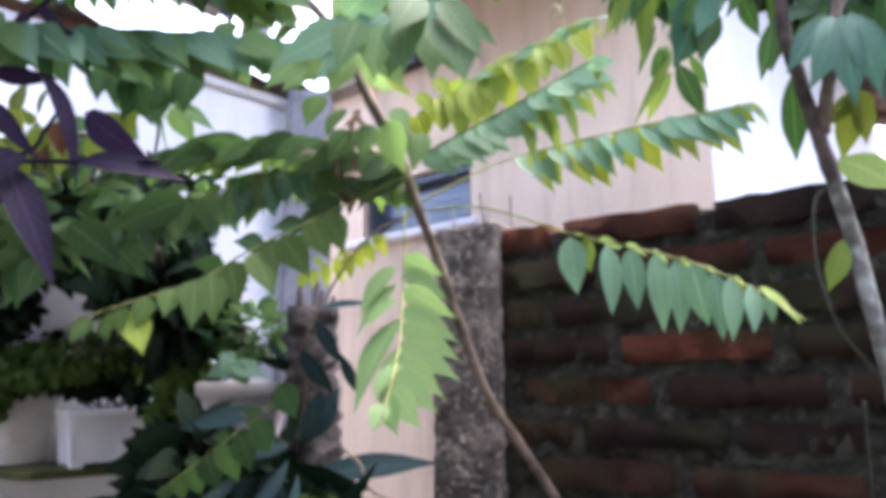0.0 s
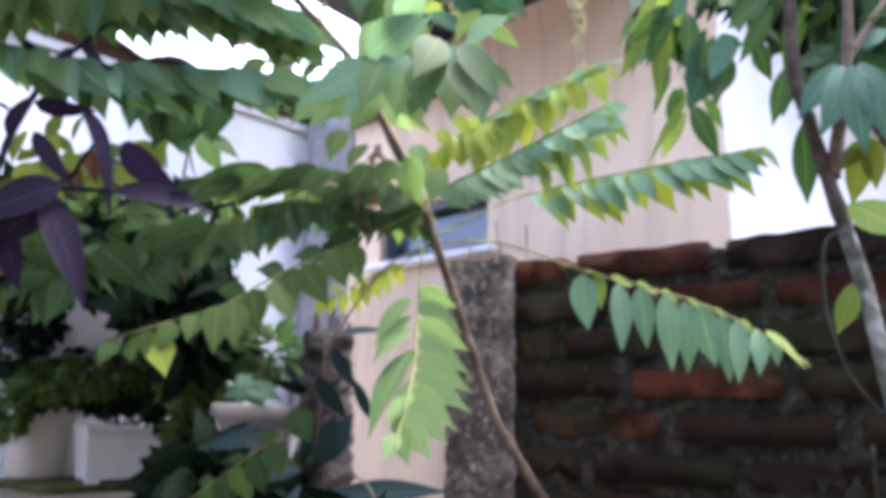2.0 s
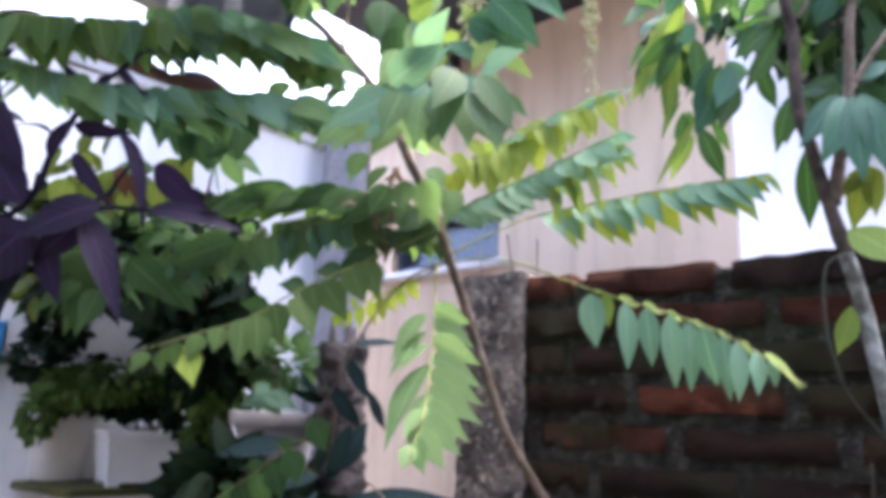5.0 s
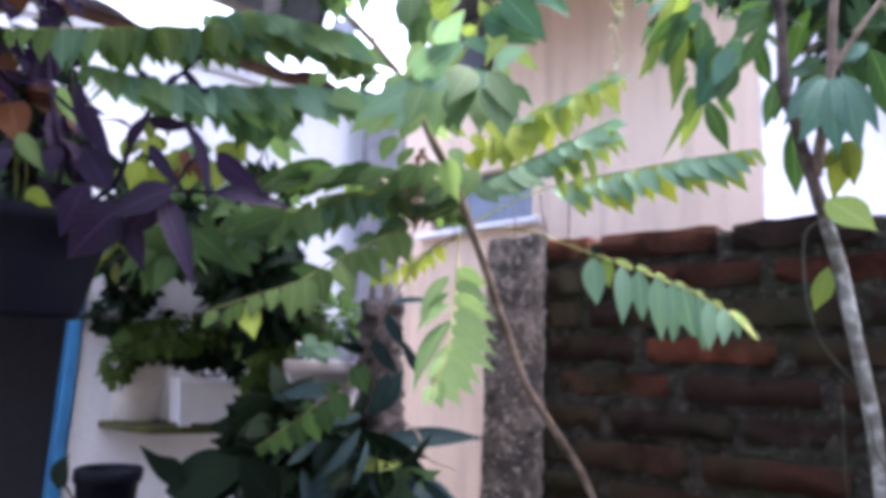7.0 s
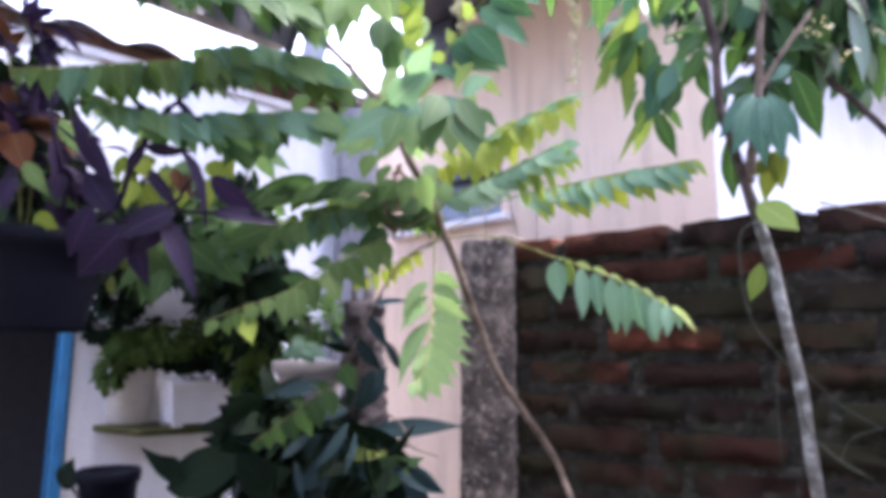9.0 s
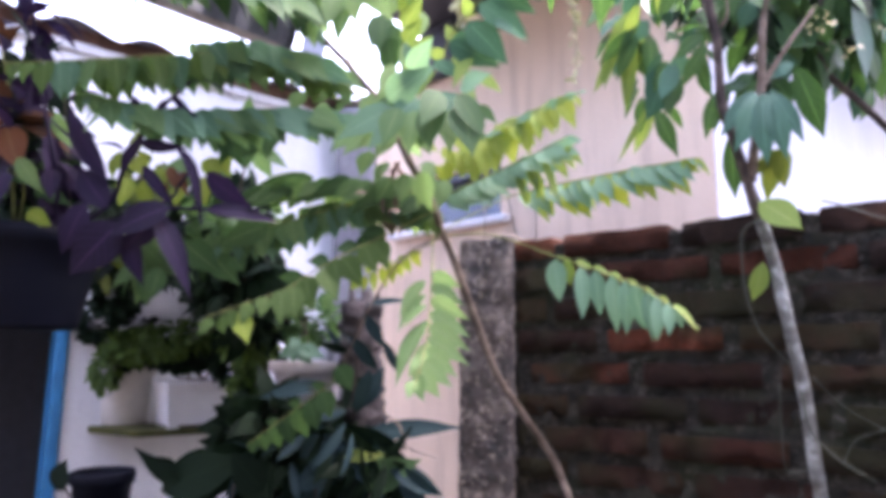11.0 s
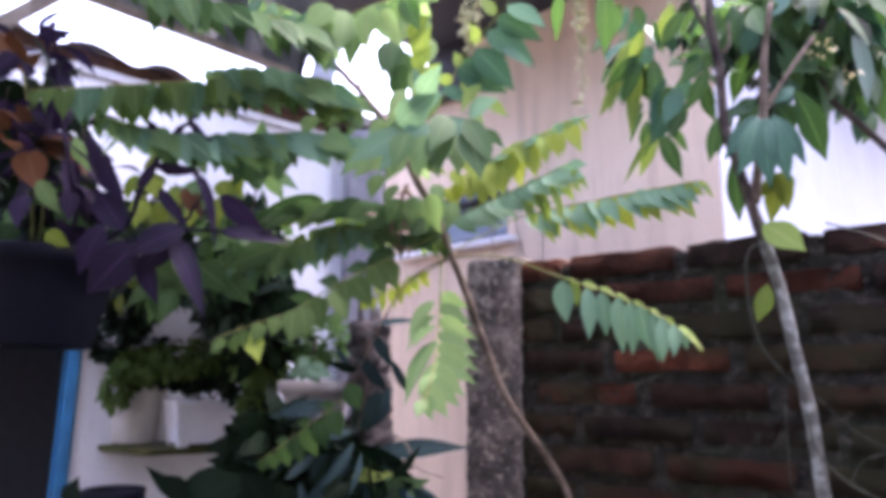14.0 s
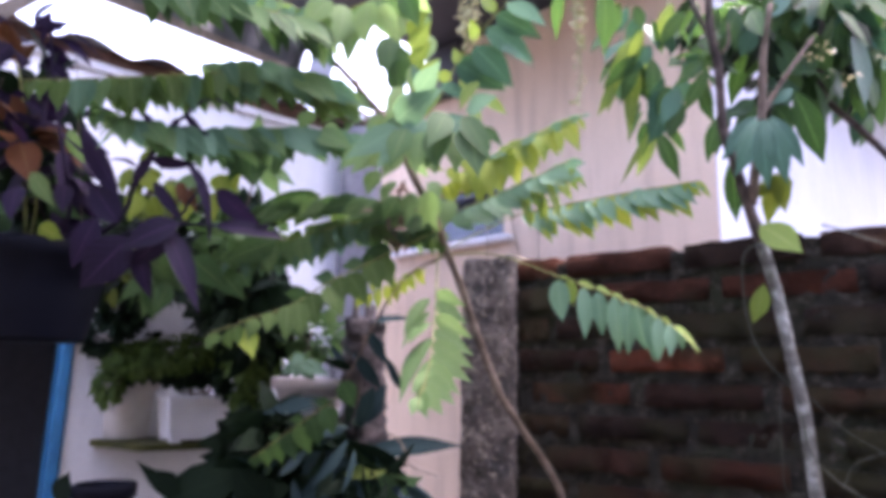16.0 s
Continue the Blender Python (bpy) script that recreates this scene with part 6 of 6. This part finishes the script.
# variegated shrub behind the purple plant
vbase = ((-0.492, 1.392, 0.852)[0], (-0.492, 1.392, 0.852)[1], 0.0)
vs = thing("variegated_shrub", vbase, "shrub with yellow-green mottled leaves by the white wall", "shrub")
VAR = leaf_mesh("leaf", L_OLIVE, 0.62, 0.9, 0.15, 0.2, 0.9)
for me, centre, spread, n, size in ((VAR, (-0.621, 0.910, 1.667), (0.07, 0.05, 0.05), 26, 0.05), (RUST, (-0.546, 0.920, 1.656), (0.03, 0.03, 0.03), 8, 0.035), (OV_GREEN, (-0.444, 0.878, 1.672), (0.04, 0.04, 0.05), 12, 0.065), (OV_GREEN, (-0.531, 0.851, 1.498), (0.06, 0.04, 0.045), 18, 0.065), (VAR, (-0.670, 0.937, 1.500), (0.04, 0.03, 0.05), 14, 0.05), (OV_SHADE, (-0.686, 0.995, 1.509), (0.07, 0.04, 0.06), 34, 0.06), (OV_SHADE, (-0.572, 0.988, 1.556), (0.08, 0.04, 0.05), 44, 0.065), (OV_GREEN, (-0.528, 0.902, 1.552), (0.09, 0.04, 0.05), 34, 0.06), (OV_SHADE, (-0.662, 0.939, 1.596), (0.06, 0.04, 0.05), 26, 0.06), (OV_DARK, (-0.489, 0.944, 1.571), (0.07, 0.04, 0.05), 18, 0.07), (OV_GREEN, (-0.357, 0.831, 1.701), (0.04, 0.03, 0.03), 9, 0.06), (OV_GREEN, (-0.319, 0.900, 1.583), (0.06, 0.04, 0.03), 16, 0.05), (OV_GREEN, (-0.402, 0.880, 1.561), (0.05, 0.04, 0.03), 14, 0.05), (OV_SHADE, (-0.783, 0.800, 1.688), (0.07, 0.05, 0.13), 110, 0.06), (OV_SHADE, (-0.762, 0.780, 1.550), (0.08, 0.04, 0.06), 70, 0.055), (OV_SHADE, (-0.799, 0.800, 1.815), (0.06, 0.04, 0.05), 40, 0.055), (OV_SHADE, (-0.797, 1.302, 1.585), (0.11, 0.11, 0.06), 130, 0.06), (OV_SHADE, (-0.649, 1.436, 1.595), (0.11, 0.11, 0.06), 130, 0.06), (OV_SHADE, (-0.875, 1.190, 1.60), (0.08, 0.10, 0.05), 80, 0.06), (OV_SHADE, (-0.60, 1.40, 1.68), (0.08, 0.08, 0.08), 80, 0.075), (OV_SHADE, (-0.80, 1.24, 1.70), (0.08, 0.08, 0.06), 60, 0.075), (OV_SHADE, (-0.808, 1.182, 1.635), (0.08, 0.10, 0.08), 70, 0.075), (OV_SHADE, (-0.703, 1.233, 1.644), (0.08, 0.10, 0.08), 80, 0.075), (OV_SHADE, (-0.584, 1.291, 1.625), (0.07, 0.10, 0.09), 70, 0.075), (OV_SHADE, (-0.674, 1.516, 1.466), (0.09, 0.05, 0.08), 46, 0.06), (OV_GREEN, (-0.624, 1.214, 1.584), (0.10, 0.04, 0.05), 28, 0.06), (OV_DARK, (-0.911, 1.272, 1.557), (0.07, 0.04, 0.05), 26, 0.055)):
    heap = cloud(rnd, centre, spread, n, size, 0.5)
    # near-black heaps with shade in their colour; many are added to shade the wall
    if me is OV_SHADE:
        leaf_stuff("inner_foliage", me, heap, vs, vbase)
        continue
    for m in heap:
        put_leaf(me, vs, vbase, m)
hung([
    (-0.595, 0.833, 1.550, -0.500, 0.864, 1.447, 0.071),
    (-0.304, 0.816, 1.544, -0.408, 0.811, 1.512, 0.062),
    (-0.459, 0.805, 1.512, -0.391, 0.824, 1.456, 0.052),
    (-0.372, 0.820, 1.487, -0.349, 0.827, 1.462, 0.037),
    (-0.541, 0.859, 1.555, -0.596, 0.865, 1.490, 0.055),
], OV_GREEN, 0.50, vs, vbase, (0.1, -1.0, 0.2), 55)
hung([
    (-0.593, 0.800, 1.683, -0.598, 0.780, 1.628, 0.038),
    (-0.564, 0.800, 1.672, -0.524, 0.780, 1.630, 0.033),
    (-0.565, 0.790, 1.630, -0.565, 0.770, 1.575, 0.036),
    (-0.546, 0.800, 1.625, -0.513, 0.780, 1.577, 0.038),
    (-0.506, 0.800, 1.648, -0.507, 0.780, 1.598, 0.031),
    (-0.470, 0.800, 1.615, -0.470, 0.780, 1.573, 0.025),
    (-0.419, 0.800, 1.668, -0.394, 0.780, 1.619, 0.038),
    (-0.425, 0.790, 1.628, -0.407, 0.770, 1.575, 0.034),
    (-0.402, 0.820, 1.683, -0.384, 0.800, 1.635, 0.033),
], OV_YELLOW, 0.5, vs, vbase, (0.1, -1.0, 0.3), 57)
hung([
    (-0.493, 0.800, 1.653, -0.468, 0.780, 1.608, 0.021),
    (-0.510, 0.800, 1.632, -0.488, 0.780, 1.591, 0.019),
    (-0.472, 0.800, 1.642, -0.450, 0.780, 1.599, 0.017),
], RUST, 0.6, vs, vbase, (0.1, -1.0, 0.3), 58)
bm = bmesh.new()
for end in ((-0.621, 0.910, 1.667), (-0.444, 0.878, 1.672), (-0.531, 0.851, 1.498), (-0.357, 0.831, 1.701)):
    tube(bm, [vbase, (vbase[0], vbase[1], 0.8), (-0.529, 1.310, 1.351), (-0.493, 1.099, 1.562), end], 0.005, 0.002, 6, 5, 0.0, vbase)
part("stem", bm, M_BARK, vs, smooth=True)

# ---- dark long-leaved plant in front of the dead trunk ----
dbase = ((-0.208, 1.036, 1.055)[0], (-0.208, 1.036, 1.055)[1], 0.0)
dp = thing("long_leaved_plant", dbase, "dark steel-green plant with long pointed leaves", "plant")
BLADE = leaf_mesh("leaf", L_STEEL, 0.22, 0.95, 0.25, 0.2, 1.2)
hung([
    (-0.184, 1.019, 1.153, 0.019, 1.003, 1.198, 0.045),
    (-0.184, 1.064, 1.404, -0.137, 1.082, 1.330, 0.026),
    (-0.205, 1.041, 1.356, -0.147, 1.061, 1.277, 0.028),
    (-0.151, 0.996, 1.289, -0.184, 1.011, 1.194, 0.030),
    (-0.244, 1.054, 1.253, -0.397, 1.039, 1.242, 0.040),
    (-0.178, 1.060, 1.418, -0.088, 1.066, 1.443, 0.024),
    (-0.177, 1.030, 1.210, -0.130, 1.019, 1.289, 0.039),
    (-0.185, 1.027, 1.111, -0.274, 1.004, 1.177, 0.045),
    (-0.177, 0.992, 1.137, -0.090, 1.017, 1.062, 0.055),
    (-0.211, 0.995, 1.104, -0.310, 0.992, 1.060, 0.051),
    (-0.137, 1.048, 1.347, -0.103, 1.066, 1.277, 0.020),
    (-0.226, 1.001, 1.167, -0.294, 1.005, 1.111, 0.045),
    (-0.106, 0.977, 1.099, 0.001, 0.997, 1.063, 0.050),
    (-0.262, 0.972, 1.138, -0.209, 0.993, 1.063, 0.048),
], BLADE, 0.22, dp, dbase, (0, -0.9, 0.35), 11)
hung([
    (-0.350, 1.150, 1.332, -0.286, 1.156, 1.314, 0.040),
    (-0.350, 1.152, 1.332, -0.398, 1.146, 1.312, 0.036),
    (-0.350, 1.148, 1.334, -0.318, 1.150, 1.296, 0.034),
    (-0.350, 1.150, 1.334, -0.362, 1.142, 1.300, 0.034),
    (-0.350, 1.154, 1.332, -0.372, 1.158, 1.358, 0.030),
], OV_MINT, 0.50, dp, dbase, (0.2, -1.0, 0.3), 17)
hung([
    (-0.205, 0.994, 1.115, -0.117, 1.000, 1.136, 0.033),
    (-0.160, 0.976, 1.072, -0.047, 0.980, 1.121, 0.065),
], OV_DARK, 0.50, dp, dbase, (0, -1.0, 0.15), 12)
hung([
    (-0.194, 0.963, 1.122, -0.115, 0.970, 1.133, 0.028),
], VAR, 0.62, dp, dbase, (0, -1.0, 0.2), 13)
# shaded copy of the blade: its shade is in the near-black colour
DARKBLADE = leaf_mesh("leaf", L_DEEP, 0.26, 0.95, 0.25, 0.2, 1.2)
rnd = random.Random(91)
for centre, spread, n, size in (((-0.167, 0.980, 1.168), (0.05, 0.04, 0.05), 24, 0.10), ((-0.124, 1.000, 1.103), (0.05, 0.03, 0.03), 16, 0.10), ((-0.228, 1.000, 1.164), (0.05, 0.04, 0.05), 14, 0.10), ((-0.210, 1.084, 1.120), (0.10, 0.05, 0.06), 36, 0.10), ((-0.333, 1.053, 1.104), (0.12, 0.05, 0.05), 30, 0.11), ((-0.118, 1.042, 1.079), (0.08, 0.05, 0.04), 14, 0.11), ((-0.208, 1.103, 1.287), (0.04, 0.03, 0.06), 7, 0.07)):
    for m in cloud(rnd, centre, spread, n, size, 0.9, 1.0, (-0.3, 0.2)):
        put_leaf(rnd.choice((DARKBLADE, DARKBLADE, BLADE)), dp, dbase, m)
bm = bmesh.new()
for end in ((-0.193, 1.074, 1.395), (-0.189, 1.037, 1.165), (-0.274, 1.013, 1.132), (-0.112, 1.008, 1.094)):
    tube(bm, [dbase, (dbase[0], dbase[1], 0.7), end], 0.007, 0.003, 6, 5, 0.0, dbase)
part("stem", bm, M_SOIL, dp, smooth=True)
bm = bmesh.new()
tube(bm, [(-0.114, 0.990, 1.200), (-0.087, 0.980, 1.180), (-0.067, 0.970, 1.142), (-0.014, 0.960, 1.126)], 0.0022, 0.0014, 6, 6, 0.0, dbase)
part("dry_stalk", bm, M_BARK, dp, "thin brown dry stalk", True)

# broad dark leaves below the shelf
bbase = ((-0.520, 1.066, 0.931)[0], (-0.520, 1.066, 0.931)[1], 0.0)
OV_DEEP = leaf_mesh("leaf", L_DEEP, 0.55, 0.78, 0.10, 0.2)
bp = thing("broad_leaved_plant", bbase, "low plant with broad dark leaves under the shelf", "plant")
hung([
    (-0.562, 0.986, 1.048, -0.394, 0.989, 1.132, 0.101),
    (-0.518, 0.990, 1.054, -0.617, 0.964, 1.130, 0.034),
    (-0.528, 0.983, 1.087, -0.573, 0.972, 1.114, 0.027),
    (-0.417, 1.002, 1.055, -0.316, 1.006, 1.089, 0.079),
    (-0.730, 0.914, 1.056, -0.721, 0.904, 1.114, 0.065),
    (-0.354, 0.989, 1.054, -0.419, 0.967, 1.124, 0.066),
], OV_DEEP, 0.55, bp, bbase, (0, -1.0, 0.1), 14)
rnd = random.Random(97)
# unseen near-black leaf heaps added low down to darken the wall under the shelf
for centre, spread, n in (((-0.70, 1.08, 0.84), (0.16, 0.12, 0.10), 60), ((-0.46, 1.12, 0.90), (0.14, 0.12, 0.09), 60)):
    leaf_stuff("lower_foliage", OV_DEEP, cloud(rnd, centre, spread, n, 0.11, 0.2), bp, bbase)
bm = bmesh.new()
for end in ((-0.533, 0.995, 1.074), (-0.421, 1.010, 1.064), (-0.734, 0.932, 1.068)):
    tube(bm, [bbase, (bbase[0], bbase[1], 0.6), end], 0.006, 0.003, 6, 5, 0.0, bbase)
part("stem", bm, M_STUMP, bp, smooth=True)
rim_z = (-0.763, 1.114, 1.063)
round_pot("black_pot", (rim_z[0], rim_z[1], rim_z[2] - 0.18), 0.05, 0.062, 0.18, M_BLACKPOT, "small black plastic pot on a block", 0.004)
bm = bmesh.new()
box(bm, -0.08, 0.08, -0.08, 0.08, 0, rim_z[2] - 0.18, 0.008)
solid("plinth", bm, M_POST, pose(rim_z[0], rim_z[1], 0, 0, 0, 30), "grey cement block under the small black pot", "plinth")

# ---- the brick wall, course by course ----
wall = thing("wall_brick", (0, 0, 0), "old red brick garden wall with thick dark mossy mortar", "wall", kind="structure")
wall.matrix_basis = BRICK_FRAME
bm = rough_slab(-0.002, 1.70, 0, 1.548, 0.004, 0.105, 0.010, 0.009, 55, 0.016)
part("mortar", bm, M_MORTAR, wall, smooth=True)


def brick_mesh(seed):
    """One hand-made brick with worn, uneven arrises, 1 long, 1 deep and 1 high."""
    r = random.Random(seed)
    bm = bmesh.new()
    bmesh.ops.create_cube(bm, size=1.0)
    bmesh.ops.subdivide_edges(bm, edges=[e for e in bm.edges if abs(e.verts[0].co.x - e.verts[1].co.x) > 0.5], cuts=7)
    for v in bm.verts:
        v.co += Vector((r.uniform(-0.012, 0.012), r.uniform(-0.04, 0.02), r.uniform(-0.03, 0.03)))
    es = [e for e in bm.edges if len(e.link_faces) == 2 and e.calc_face_angle(0) > 0.8]
    bmesh.ops.bevel(bm, geom=es, offset=0.035, segments=1, affect="EDGES")
    return finish(bm, "brick", M_BRICK, True)


BRICKS = [brick_mesh(i) for i in range(6)]
rnd = random.Random(11)
OFFSETS = (-0.115, -0.04, -0.135, -0.022, -0.20, -0.10)
for course in range(24):
    z = 1.5415 - course * 0.0643
    x = OFFSETS[course % 6] if course < 6 else rnd.uniform(-0.22, 0.0)
    while x < 1.66:
        length = rnd.uniform(0.203, 0.217)
        x0, x1 = max(x, 0.003), min(x + length, 1.69)
        if x1 - x0 > 0.03:
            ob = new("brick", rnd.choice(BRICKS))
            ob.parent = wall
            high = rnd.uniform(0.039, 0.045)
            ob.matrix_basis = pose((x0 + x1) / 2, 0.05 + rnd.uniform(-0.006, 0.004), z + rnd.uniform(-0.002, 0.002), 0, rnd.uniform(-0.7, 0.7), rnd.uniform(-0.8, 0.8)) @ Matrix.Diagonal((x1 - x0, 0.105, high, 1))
        x += length + rnd.uniform(0.02, 0.03)
